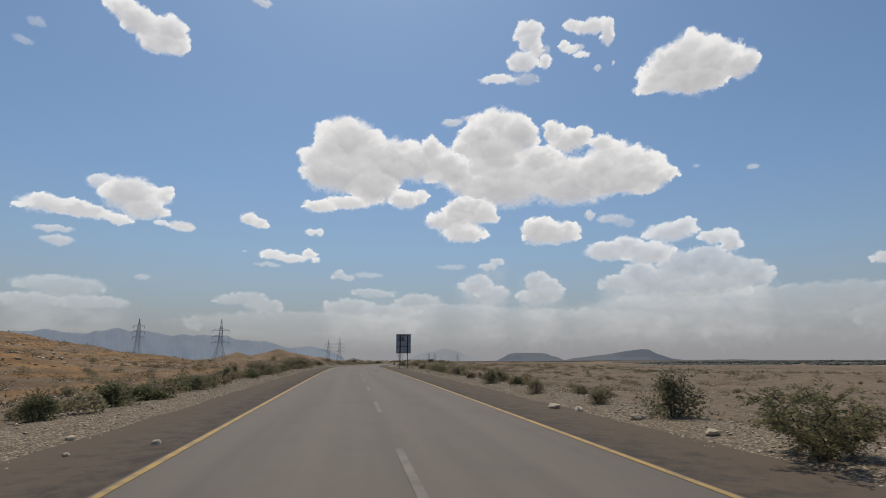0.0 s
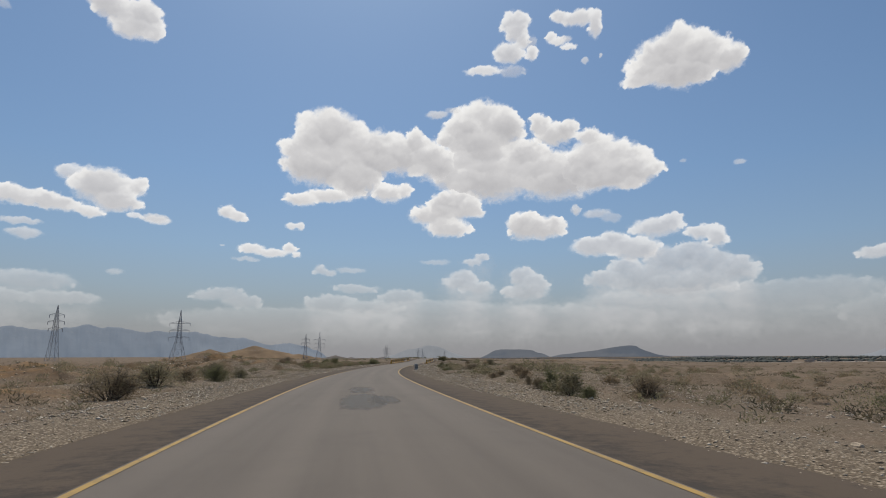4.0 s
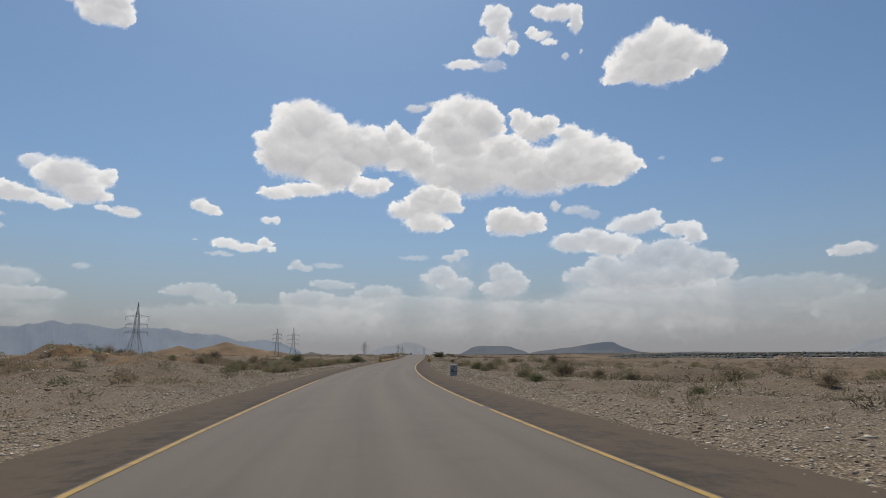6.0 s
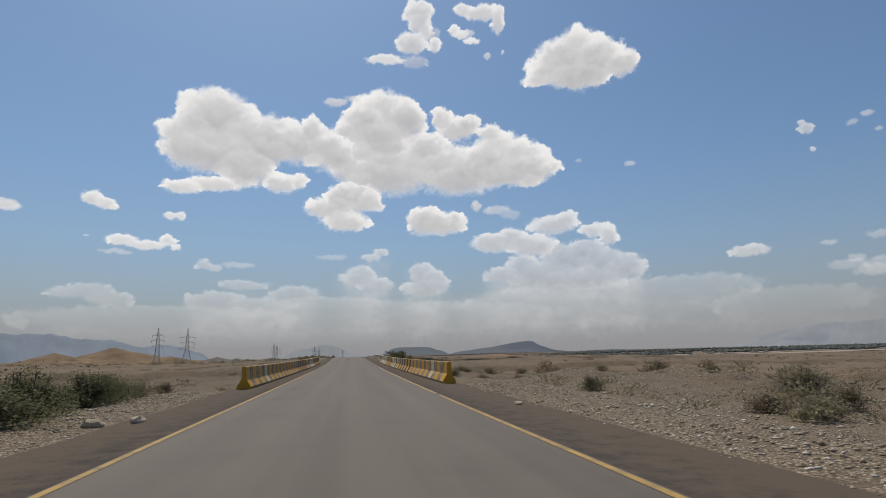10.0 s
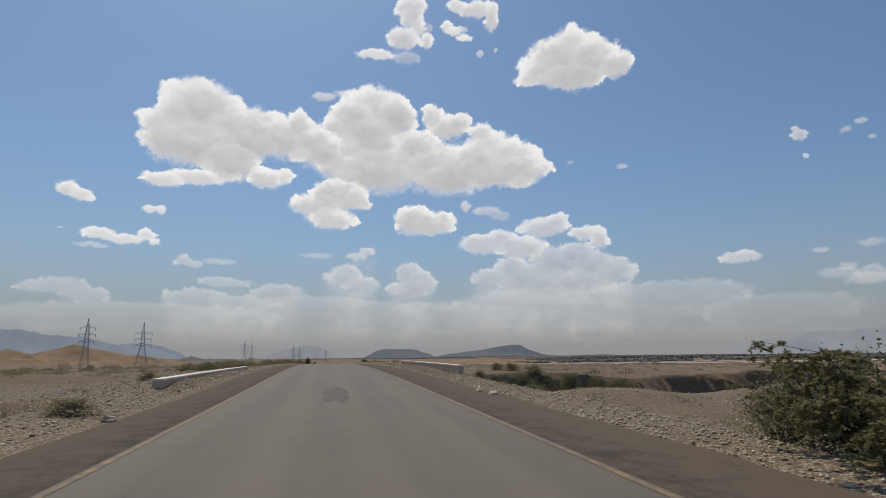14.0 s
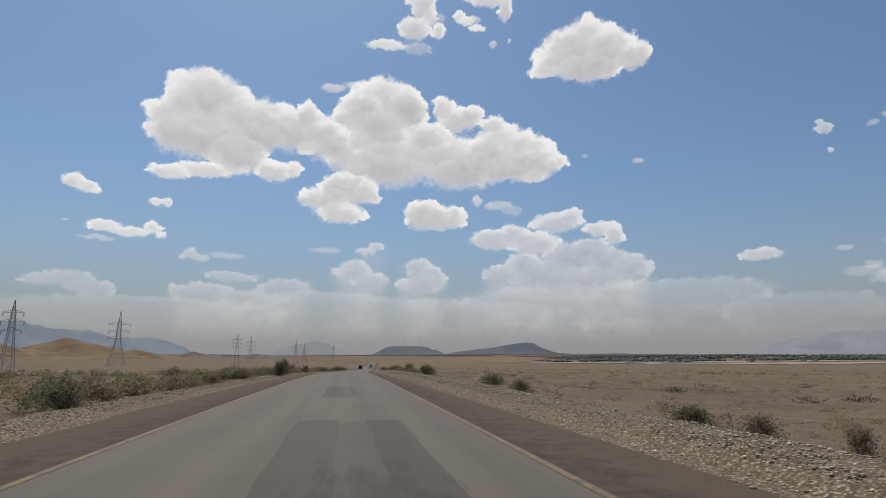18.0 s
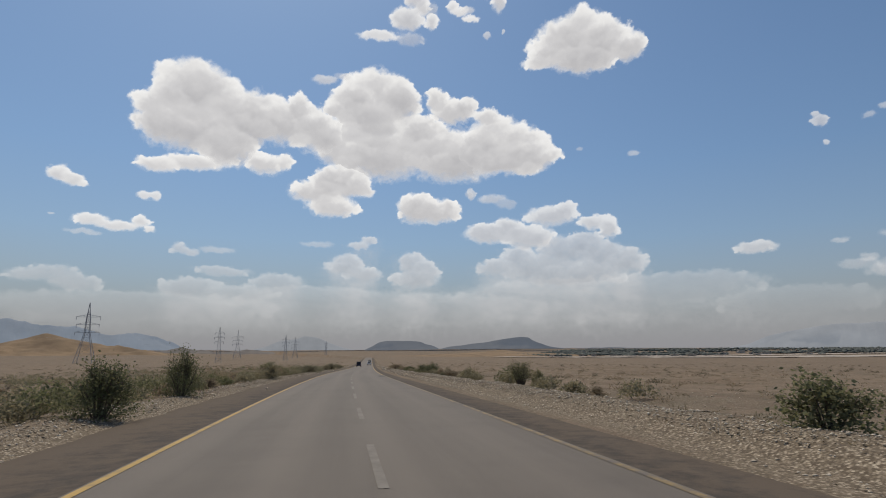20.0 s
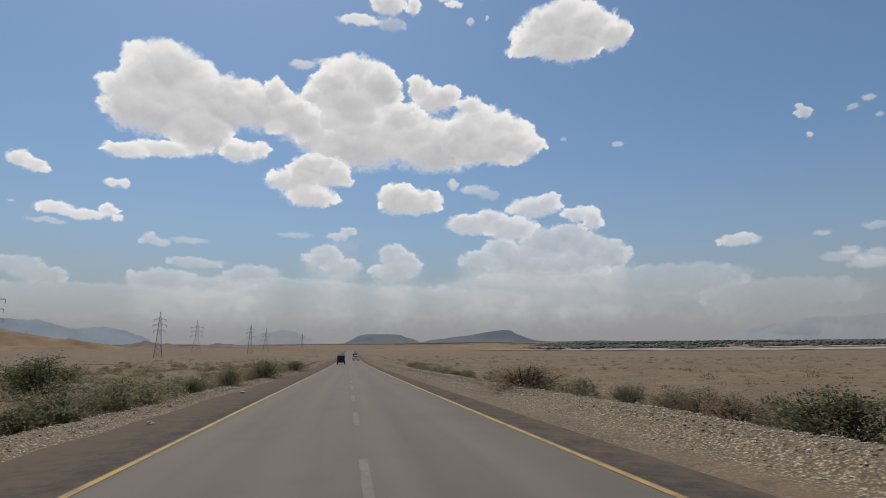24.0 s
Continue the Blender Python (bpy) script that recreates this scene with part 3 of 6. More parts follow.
while dash_at < 900:
    if dash_at < 46 or dash_at > 470:
        line_piece("lane_dash", dash_at, dash_at + 3.4, 0.03, 0.13, M_WHITE, "worn white lane dash")
    dash_at += 9.65 if dash_at < 470 else 7.9


# ---------- far mountains ----------
EYE = (24.5, 333.9, 1.3)


def ridge(name, material, away, depth, knots, seed, crag, label, foot=-60.0):
    """A mountain range: heights (degrees of azimuth, degrees over the horizon), smoothed and broken by noise."""
    az = np.linspace(knots[0][0], knots[-1][0], int(abs(knots[-1][0] - knots[0][0]) * 14) + 30)
    top = away * np.tan(np.radians(glide([k[0] for k in knots], [k[1] for k in knots], az)))
    top = top + crag * fbm(az * 0.9, az * 0 + seed, 6, 90 + seed, 0.5)
    rows = np.linspace(0, 1, 26)
    A, R = np.meshgrid(az, rows, indexing="ij")
    T = np.repeat(top[:, None], len(rows), 1)
    shape = np.where(R < 0.55, R / 0.55, (1 - R) / 0.45)
    body = shape ** 0.8
    gullies = 1 - 0.06 * (1 - shape) * shape * 4 * np.abs(fbm(A * 2.2 + 0.8 * R, R * 2 + seed, 4, 95 + seed))
    H = foot + (T - foot) * body * gullies
    D = away + depth * (R - 0.55) + 0.1 * depth * fbm(A * 0.8, R * 2, 3, 97 + seed) * (1 - shape)
    a = np.radians(A)
    ob = grid_object(name, EYE[0] + D * np.sin(a), EYE[1] + D * np.cos(a), EYE[2] + H, material)
    return tagged(ob, label, "mountain", kind="structure")


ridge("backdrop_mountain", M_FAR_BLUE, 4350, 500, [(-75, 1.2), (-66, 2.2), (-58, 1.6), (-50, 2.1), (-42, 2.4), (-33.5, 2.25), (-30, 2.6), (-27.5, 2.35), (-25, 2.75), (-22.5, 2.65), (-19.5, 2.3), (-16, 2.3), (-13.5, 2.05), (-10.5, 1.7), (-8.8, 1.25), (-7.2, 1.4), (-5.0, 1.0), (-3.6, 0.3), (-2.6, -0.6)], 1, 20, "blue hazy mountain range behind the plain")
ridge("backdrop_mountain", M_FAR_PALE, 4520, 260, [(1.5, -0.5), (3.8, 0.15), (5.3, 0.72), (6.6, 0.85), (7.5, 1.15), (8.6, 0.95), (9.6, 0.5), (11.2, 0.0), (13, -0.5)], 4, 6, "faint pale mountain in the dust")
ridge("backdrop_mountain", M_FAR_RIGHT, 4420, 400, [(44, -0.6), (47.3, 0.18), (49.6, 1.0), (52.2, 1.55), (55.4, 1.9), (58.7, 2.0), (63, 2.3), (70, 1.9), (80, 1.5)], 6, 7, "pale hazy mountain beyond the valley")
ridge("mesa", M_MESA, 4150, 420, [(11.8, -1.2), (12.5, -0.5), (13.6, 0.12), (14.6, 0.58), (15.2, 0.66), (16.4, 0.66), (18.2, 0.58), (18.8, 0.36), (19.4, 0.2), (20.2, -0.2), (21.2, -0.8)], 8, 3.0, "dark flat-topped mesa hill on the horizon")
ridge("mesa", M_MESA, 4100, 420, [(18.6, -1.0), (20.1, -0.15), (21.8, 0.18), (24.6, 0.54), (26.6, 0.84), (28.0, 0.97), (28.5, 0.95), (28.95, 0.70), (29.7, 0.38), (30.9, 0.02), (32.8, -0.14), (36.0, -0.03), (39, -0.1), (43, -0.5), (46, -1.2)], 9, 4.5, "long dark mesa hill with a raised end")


# ---------- clouds ----------
def make_cloud(seed, veil, puffs):
    """One cumulus: puffs (azimuth, height, half width, half height in degrees) that stand before one another; the
    bright upper rim and the greyer depth of each are painted into its tone."""
    away = 4590.0 + 1.7 * (seed * 7 % 23)
    rd = random.Random(seed)
    lo_a, hi_a = min(b[0] - b[2] * 1.45 for b in puffs) - 0.25, max(b[0] + b[2] * 1.45 for b in puffs) + 0.25
    lo_e, hi_e = min(b[1] - b[3] * 1.5 for b in puffs) - 0.2, max(b[1] + b[3] * 1.5 for b in puffs) + 0.2
    thin = veil < 0.6 and max(b[3] for b in puffs) < 0.9
    hazy = not thin and veil < 0.8 and hi_e < 13.5 and hi_a - lo_a > 7
    if hazy:
        lo_a, hi_a, lo_e = lo_a - 2.0, hi_a + 2.0, 0.3
    step = 0.07 if hi_a - lo_a > 6 else 0.05
    A, E = np.meshgrid(np.arange(lo_a, hi_a, step), np.arange(lo_e, hi_e, step))
    tall = min(1.0, 0.30 * max(b[3] for b in puffs) + 0.42)
    WA = A + tall * (0.30 * fbm(A / 1.5, E / 1.3, 3, 300 + seed) + 0.40 * fbm(A / 0.6, E / 0.5, 4, 500 + seed, 0.62))
    WE = E + tall * (0.26 * fbm(A / 1.5, E / 1.3, 3, 400 + seed) + 0.34 * fbm(A / 0.6, E / 0.5, 4, 600 + seed, 0.62))
    # smaller heads bud from the upper rims of the large puffs
    heads = [(e0, a0, ra, re, 1.0) for a0, e0, ra, re in puffs]
    for a0, e0, ra, re in puffs:
        if re > 0.5:
            for i in range(int(6 + 3 * min(ra, 3))):
                turn = rd.uniform(-0.4, 3.5)
                r = min(ra, re) * rd.uniform(0.20, 0.42)
                k = rd.uniform(0.55, 0.96)
                heads.append((e0 + math.sin(turn) * re * k - 0.45 * r, a0 + math.cos(turn) * ra * k, r * rd.uniform(1.0, 1.5), r, 0.5))
    heads.sort(key=lambda h: -h[0] - 0.3 * h[3])
    cover, tone, thick, under = np.zeros_like(A), np.zeros_like(A), np.zeros_like(A), np.zeros_like(A)
    for e0, a0, ra, re, weight in heads:
        p, h = (WA - a0) / (ra * 1.03), (WE - e0) / (re * 1.03)
        r2 = p * p + h * h
        soft = smooth(0.35, -0.5, h)
        a = smooth(1.25, -0.1, r2) if thin else smooth(1.22 + 0.10 * soft, 0.36 - 0.42 * soft, r2)
        grey = min(1.0, (min(ra, re) / 1.6) ** 0.6) * (smooth(1.05, 0.15, r2) * (1 - soft) + 0.8 * soft) * np.clip(0.66 - 0.55 * h, 0, 1)
        k = a * weight
        tone = tone * (1 - k) + grey * k
        cover = 1 - (1 - cover) * (1 - a)
        if weight == 1.0:
            lump = np.clip(1.05 - r2, 0, 1)
            thick = thick + lump * min(ra, re)
            under = np.maximum(under, lump * np.clip(0.45 - h, 0, 1.3) * min(1, re))
    deep = 1 - np.exp(-thick / 1.5)
    wide = max(1, int(0.13 / step))
    for axis in (0, 1):
        tone = sum(np.roll(tone, k, axis) for k in range(-wide, wide + 1)) / (2 * wide + 1)
    fine = fbm(A / 0.30, E / 0.26, 4, 800 + seed, 0.55)
    soft_tone = fbm(A / 1.9, E / 1.3, 3, 900 + seed)
    # shading by depth and height, painted in rather than cast by the sun
    tone = np.clip(0.02 + 0.74 * tone + 0.50 * deep * np.clip(0.4 + under, 0, 1) + deep * (0.22 * soft_tone + 0.05 * fine), 0, 1)
    dens = cover * (0.98 if veil > 0.7 else 0.86) - 0.13 + (0.22 * fine + 0.10 * soft_tone) * (1 - 0.8 * cover) * smooth(0.0, 0.2, cover)
    if hazy:
        # a pale curtain under far banks stands in for the dust haze below
        curtain = cover * np.clip(thick / 0.9, 0, 1)
        for i in range(A.shape[0] - 2, -1, -1):
            curtain[i] = np.maximum(curtain[i], curtain[i + 1] * (1 - 0.16 * step))
        wide = int(0.5 / step)
        for turn in range(3):
            curtain = sum(np.roll(curtain, k, 1) for k in range(-wide, wide + 1)) / (2 * wide + 1)
        ends = smooth(lo_a, lo_a + 2.6, A) * smooth(hi_a, hi_a - 2.6, A) * smooth(0.3, 3.0, E)
        mist = ends * curtain * (0.56 + 0.42 * fbm(A / 2.0, E / 0.9, 4, 650 + seed)) - 0.13
        tone = np.where(mist > dens, np.maximum(tone, 0.34), tone)
        dens = np.maximum(dens - 0.3 * smooth(0.5, 0.0, E / 7), mist)
        cover = np.maximum(cover, curtain * ends)
    keep = cover > 0.015
    if not keep.any():
        return
    swell = 60 * np.sqrt(np.clip(thick, 0, 3))
    D = away - swell
    a, e = np.radians(A), np.radians(E)
    x, y, z = EYE[0] + D * np.cos(e) * np.sin(a), EYE[1] + D * np.cos(e) * np.cos(a), EYE[2] + D * np.sin(e)
    ob = grid_object("cloud", x, y, z, M_CLOUD, floats=(("vapour", np.clip(dens, -0.3, 1)), ("shade_depth", np.clip(tone + (0.0 if veil > 0.7 else 0.14), 0, 1)), ("veil", np.full(A.shape, veil))), keep=keep)
    tagged(ob, "white cumulus cloud with grey underside" if veil > 0.7 else "thin pale cloud in the haze", "cloud", "clouds in the sky")


make_cloud(1, 1.0, [(-3.48, 22.75, 3.64, 2.69), (-6.14, 20.52, 2.21, 2.57), (-3.74, 19.45, 4.27, 2.23), (0.16, 20.78, 3.17, 2.69), (2.29, 21.23, 2.5, 2.41), (-0.42, 18.2, 2.59, 1.78), (4.67, 20.93, 2.78, 2.12), (6.01, 22.59, 1.13, 1.16), (7.19, 21.46, 1.71, 1.28), (8.27, 20.13, 2.74, 1.95)])
make_cloud(2, 1.0, [(-3.52, 16.49, 2.86, 0.72), (-6.25, 16.0, 1.98, 0.71), (-0.78, 17.26, 1.54, 0.84), (3.06, 16.93, 1.94, 0.91), (4.85, 17.28, 0.88, 0.76), (2.17, 17.39, 0.91, 0.8)])
make_cloud(3, 1.0, [(13.57, 23.88, 3.47, 2.68), (11.32, 23.24, 2.48, 2.04), (16.1, 23.75, 1.93, 2.16), (13.14, 21.15, 3.66, 2.3), (9.46, 22.59, 1.16, 0.75), (10.85, 19.07, 3.36, 1.98), (14.37, 18.32, 4.46, 2.34), (18.4, 20.17, 3.11, 2.11), (17.98, 21.16, 1.8, 1.32), (20.48, 18.39, 3.69, 2.35), (22.93, 18.69, 2.98, 2.57)])
make_cloud(40, 1.0, [(26.05, 19.62, 3.44, 2.55), (28.23, 19.19, 2.7, 2.21), (24.36, 18.78, 3.56, 2.23), (29.9, 18.33, 1.98, 1.44), (31.29, 18.31, 1.5, 0.55), (29.04, 17.15, 1.28, 0.67), (19.73, 23.79, 1.09, 1.03), (21.54, 22.7, 2.3, 1.2), (23.0, 23.17, 1.15, 0.98), (25.03, 22.13, 1.44, 0.77), (27.31, 18.12, 3.53, 1.45)])
make_cloud(41, 1.0, [(8.12, 14.85, 2.8, 1.11), (10.36, 15.84, 2.63, 1.78), (12.09, 15.45, 1.5, 1.12), (9.63, 13.46, 2.59, 1.01), (8.81, 16.1, 1.36, 1.0)])
make_cloud(4, 1.0, [(34.96, 28.37, 3.25, 2.83), (32.7, 28.3, 2.57, 2.16), (37.17, 28.11, 2.4, 1.99), (39.47, 27.27, 1.64, 1.27), (34.22, 26.75, 2.82, 1.13), (31.27, 27.28, 1.82, 1.05), (30.34, 26.68, 1.61, 0.58), (36.21, 26.46, 2.21, 1.02)])
make_cloud(5, 0.9, [(17.58, 33.72, 1.59, 1.15), (17.73, 32.8, 1.45, 0.85), (16.71, 30.88, 1.71, 1.2), (18.35, 31.95, 0.92, 0.75), (13.74, 29.4, 2.25, 0.45), (19.26, 30.74, 0.71, 0.65)])
make_cloud(42, 0.45, [(17.03, 29.21, 1.7, 0.66), (19.0, 31.79, 1.04, 0.75)])
make_cloud(6, 0.92, [(24.75, 33.41, 2.52, 0.77), (26.57, 32.68, 0.86, 1.33), (22.59, 33.74, 0.96, 0.62), (22.36, 31.55, 1.08, 0.42), (23.46, 30.94, 0.94, 0.32), (21.49, 32.08, 0.58, 0.53)])
make_cloud(43, 0.6, [(25.17, 29.49, 0.43, 0.32), (23.15, 31.78, 0.76, 0.32), (26.8, 29.75, 0.18, 0.26)])
make_cloud(7, 1.0, [(17.58, 13.41, 1.75, 1.48), (19.86, 13.18, 2.17, 1.25), (21.1, 13.35, 1.05, 0.97), (18.4, 13.98, 1.41, 1.02)])
make_cloud(44, 0.6, [(23.29, 14.85, 0.41, 0.62), (8.5, 25.17, 1.28, 0.42), (10.43, 25.52, 0.71, 0.31)])
make_cloud(45, 0.35, [(25.33, 14.41, 1.52, 0.45), (34.29, 18.7, 0.4, 0.22)])
make_cloud(8, 0.95, [(-13.53, 14.18, 0.89, 0.71), (-12.58, 13.85, 0.99, 0.62), (-11.79, 13.52, 0.5, 0.34)])
make_cloud(9, 0.85, [(-7.06, 13.21, 0.83, 0.4), (-6.27, 13.24, 0.42, 0.46)])
make_cloud(10, 0.9, [(-11.01, 10.64, 1.43, 0.53), (-8.91, 10.4, 1.84, 0.45), (-7.24, 10.9, 0.73, 0.55), (-6.55, 10.35, 0.46, 0.35)])
make_cloud(46, 0.45, [(-11.43, 9.67, 1.41, 0.24), (-13.8, 10.86, 0.32, 0.14)])
make_cloud(11, 0.55, [(-3.94, 8.79, 0.86, 0.57), (-2.96, 8.59, 0.77, 0.42)])
make_cloud(47, 0.4, [(-0.86, 8.86, 1.7, 0.32), (8.18, 9.84, 1.76, 0.33)])
make_cloud(20, 0.8, [(31.27, 12.56, 2.6, 1.12), (32.77, 13.15, 0.95, 0.72), (24.68, 11.07, 2.08, 1.03), (26.77, 11.36, 1.96, 1.14), (29.09, 10.5, 2.5, 1.24), (35.59, 11.77, 1.86, 0.66), (36.54, 11.16, 0.92, 1.1)])
make_cloud(48, 0.62, [(34.5, 9.94, 1.75, 1.11), (32.42, 9.14, 3.0, 1.56), (27.88, 8.38, 1.59, 1.47), (25.75, 7.64, 1.94, 0.91), (30.1, 7.19, 3.69, 1.68), (35.94, 8.32, 2.26, 1.65), (38.16, 7.88, 1.68, 1.31), (33.68, 6.69, 4.36, 1.44)])
make_cloud(12, 0.62, [(13.22, 10.23, 0.91, 0.51), (12.21, 9.71, 1.25, 0.45), (11.13, 7.89, 1.68, 1.12), (10.46, 7.54, 1.67, 0.67), (12.72, 6.95, 1.91, 0.9), (17.37, 8.05, 1.38, 1.25), (18.69, 7.26, 1.49, 1.14), (17.72, 6.58, 2.51, 1.02)])
make_cloud(29, 0.95, [(-25.57, 30.78, 2.01, 1.32), (-26.91, 31.48, 1.97, 1.01), (-23.1, 30.61, 1.79, 1.45), (-23.8, 29.44, 1.86, 0.97), (-21.87, 29.58, 1.07, 0.74), (-28.27, 31.76, 1.25, 0.41)])
make_cloud(30, 0.95, [(-30.81, 13.49, 2.67, 0.84), (-28.26, 13.32, 2.56, 0.76), (-25.36, 12.93, 1.49, 0.58), (-24.51, 15.28, 2.68, 1.69), (-23.16, 14.07, 2.05, 0.96), (-21.81, 15.66, 0.75, 0.86)])
make_cloud(49, 0.75, [(-27.13, 16.15, 1.37, 0.72), (-19.74, 12.81, 1.23, 0.44), (-21.55, 12.95, 0.8, 0.27)])
make_cloud(32, 0.62, [(-29.87, 10.34, 1.26, 0.5), (-30.3, 11.4, 1.5, 0.35)])
make_cloud(22, 0.42, [(-13.12, 6.02, 2.37, 0.71), (-15.03, 5.77, 1.51, 0.55), (-11.45, 5.4, 2.04, 0.77)])
make_cloud(23, 0.42, [(-0.14, 6.92, 2.5, 0.53), (-2.74, 5.26, 2.88, 1.04), (4.55, 5.99, 2.63, 0.98), (1.5, 4.84, 3.55, 0.96)])
make_cloud(13, 0.66, [(54.61, 18.29, 0.68, 0.52), (54.83, 16.57, 0.36, 0.24), (54.38, 18.92, 0.33, 0.28)])
make_cloud(14, 0.5, [(58.99, 18.52, 0.55, 0.31)])
make_cloud(15, 0.7, [(48.93, 8.42, 1.76, 0.51), (49.41, 8.68, 0.97, 0.4)])
make_cloud(16, 0.4, [(55.12, 8.56, 0.78, 0.28)])
make_cloud(17, 0.5, [(39.35, 17.9, 0.62, 0.27), (23.23, 14.85, 0.51, 0.45)])
make_cloud(18, 0.35, [(8.21, 25.15, 1.17, 0.37), (9.95, 25.65, 0.75, 0.31)])
make_cloud(19, 0.4, [(25.45, 14.35, 1.47, 0.51), (26.89, 13.86, 1.13, 0.45)])
# wide faint sheets that stand in for low haze along the horizon
make_cloud(24, 0.30, [(33.03, 4.49, 13.17, 2.0), (42.5, 5.52, 7.44, 1.38)])
make_cloud(25, 0.26, [(15.01, 3.87, 16.85, 1.57), (8.34, 4.95, 6.64, 0.88)])
make_cloud(26, 0.24, [(-7.01, 3.61, 12.68, 1.3)])
make_cloud(27, 0.16, [(51.56, 3.81, 6.64, 1.27)])
make_cloud(28, 0.35, [(58.34, 6.18, 1.42, 0.82), (56.75, 7.02, 0.75, 0.37)])
make_cloud(31, 0.7, [(-19.99, 12.88, 1.52, 0.44)])
make_cloud(33, 0.35, [(-34.85, 26.72, 0.96, 0.35), (-34.01, 28.39, 0.7, 0.44)])
make_cloud(34, 0.6, [(-13.87, 35.09, 1.13, 0.39)])
make_cloud(35, 0.4, [(-29.18, 6.46, 3.64, 0.9), (-31.27, 4.97, 2.7, 0.78), (-26.66, 5.09, 3.17, 0.72)])
make_cloud(36, 0.4, [(-22.89, 7.65, 0.86, 0.32)])
make_cloud(37, 0.4, [(-37.82, 5.96, 3.13, 0.98), (-36.5, 11.64, 1.44, 0.55)])
make_cloud(38, 0.35, [(58.62, 8.79, 1.02, 0.35), (56.06, 6.56, 1.44, 0.45), (57.99, 5.95, 1.71, 0.53), (61.31, 7.0, 1.86, 0.67)])
make_cloud(39, 0.4, [(57.93, 18.11, 0.5, 0.26), (59.62, 17.15, 0.34, 0.21), (62.13, 14.88, 0.63, 0.37)])


# ---------- pylons ----------
def pylon(x, y, base, high, slim):
    """A lattice tower with three cross-arms: slim with a narrow foot, or with wide-set legs."""
    ob = new("power_pylon")
    ob.location = (x, y, base)
    tagged(ob, "slim grey steel lattice power pylon on the plain" if slim else "tall grey lattice power pylon with wide-set legs", "pylon", "pylons across the plain")
    k = high / 40.0
    levels = [(0, 3.3), (5, 2.8), (10, 2.3), (15, 1.9), (20, 1.55), (25, 1.3), (29, 1.1), (33.5, 0.8), (36.5, 0.42), (40, 0.1)] if slim else [(0, 5.4), (6.5, 4.2), (12, 3.1), (17, 2.0), (20.5, 1.45), (25.5, 1.25), (30.8, 1.05), (34, 0.55), (40, 0.08)]
    arms = ((23.2, 4.6), (28.2, 5.4), (33.0, 4.8)) if slim else ((20.2, 7.0), (25.3, 6.6), (30.4, 7.0))
    thick = 0.20 * max(k, 0.7)
    ring = [[Vector((sx * w * k, sy * w * k, z * k)) for sx, sy in ((-1, -1), (1, -1), (1, 1), (-1, 1))] for z, w in levels]
    for j in range(4):
        bm = bmesh.new()
        for i in range(len(ring) - 1):
            bar_into(bm, ring[i][j], ring[i + 1][j], thick)
        part("leg", bm, M_STEEL, ob)
    bm = bmesh.new()
    for i in range(len(ring) - 1):
        for j in range(4):
            bar_into(bm, ring[i][j], ring[i + 1][(j + 1) % 4], thick * 0.55)
            bar_into(bm, ring[i][(j + 1) % 4], ring[i + 1][j], thick * 0.55)
            bar_into(bm, ring[i + 1][j], ring[i + 1][(j + 1) % 4], thick * 0.55)
    part("bracing", bm, M_STEEL, ob)
    for z, w in arms:
        bm = bmesh.new()
        for s in (-1, 1):
            bar_into(bm, (0, -0.8 * k, z * k), (s * w * k, 0, (z + 0.2) * k), thick * 0.9)
            bar_into(bm, (0, 0.8 * k, z * k), (s * w * k, 0, (z + 0.2) * k), thick * 0.9)
            bar_into(bm, (0, 0, (z + 1.7) * k), (s * w * k, 0, (z + 0.4) * k), thick * 0.9)
            for q in (0.35, 0.65):
                bar_into(bm, (s * w * q * k, 0, z * k), (s * w * q * k, 0, (z + 1.7 - 1.3 * q) * k), thick * 0.5)
        part("cross_arm", bm, M_STEEL, ob)
        for s in (-1, 1):
            bm = bmesh.new()
            rod_into(bm, (s * w * k, 0, (z + 0.2) * k), (s * w * k, 0, (z - 1.9) * k), 0.17, 0.17)
            part("insulator", bm, M_STEEL, ob)
    return ob


PYLONS = [(-183.5, 478, 32.2), (-191.5, 759, 51), (-55.1, 744.6, 24.9), (-55.5, 1012.3, 37.5), (45.1, 970.6, 17.3), (65.3, 1272, 23.4), (110.6, 1112.3, 14.3), (152.5, 1395, 17.3), (308, 2052, 19)]
for i, (x, y, high) in enumerate(PYLONS):
    z = float(ground_z(np.array([float(x)]), np.array([float(y)]))[0])
    pylon(x, y, z - 0.3, high + max(0.0, 1.0 - z), i % 2 == 0)


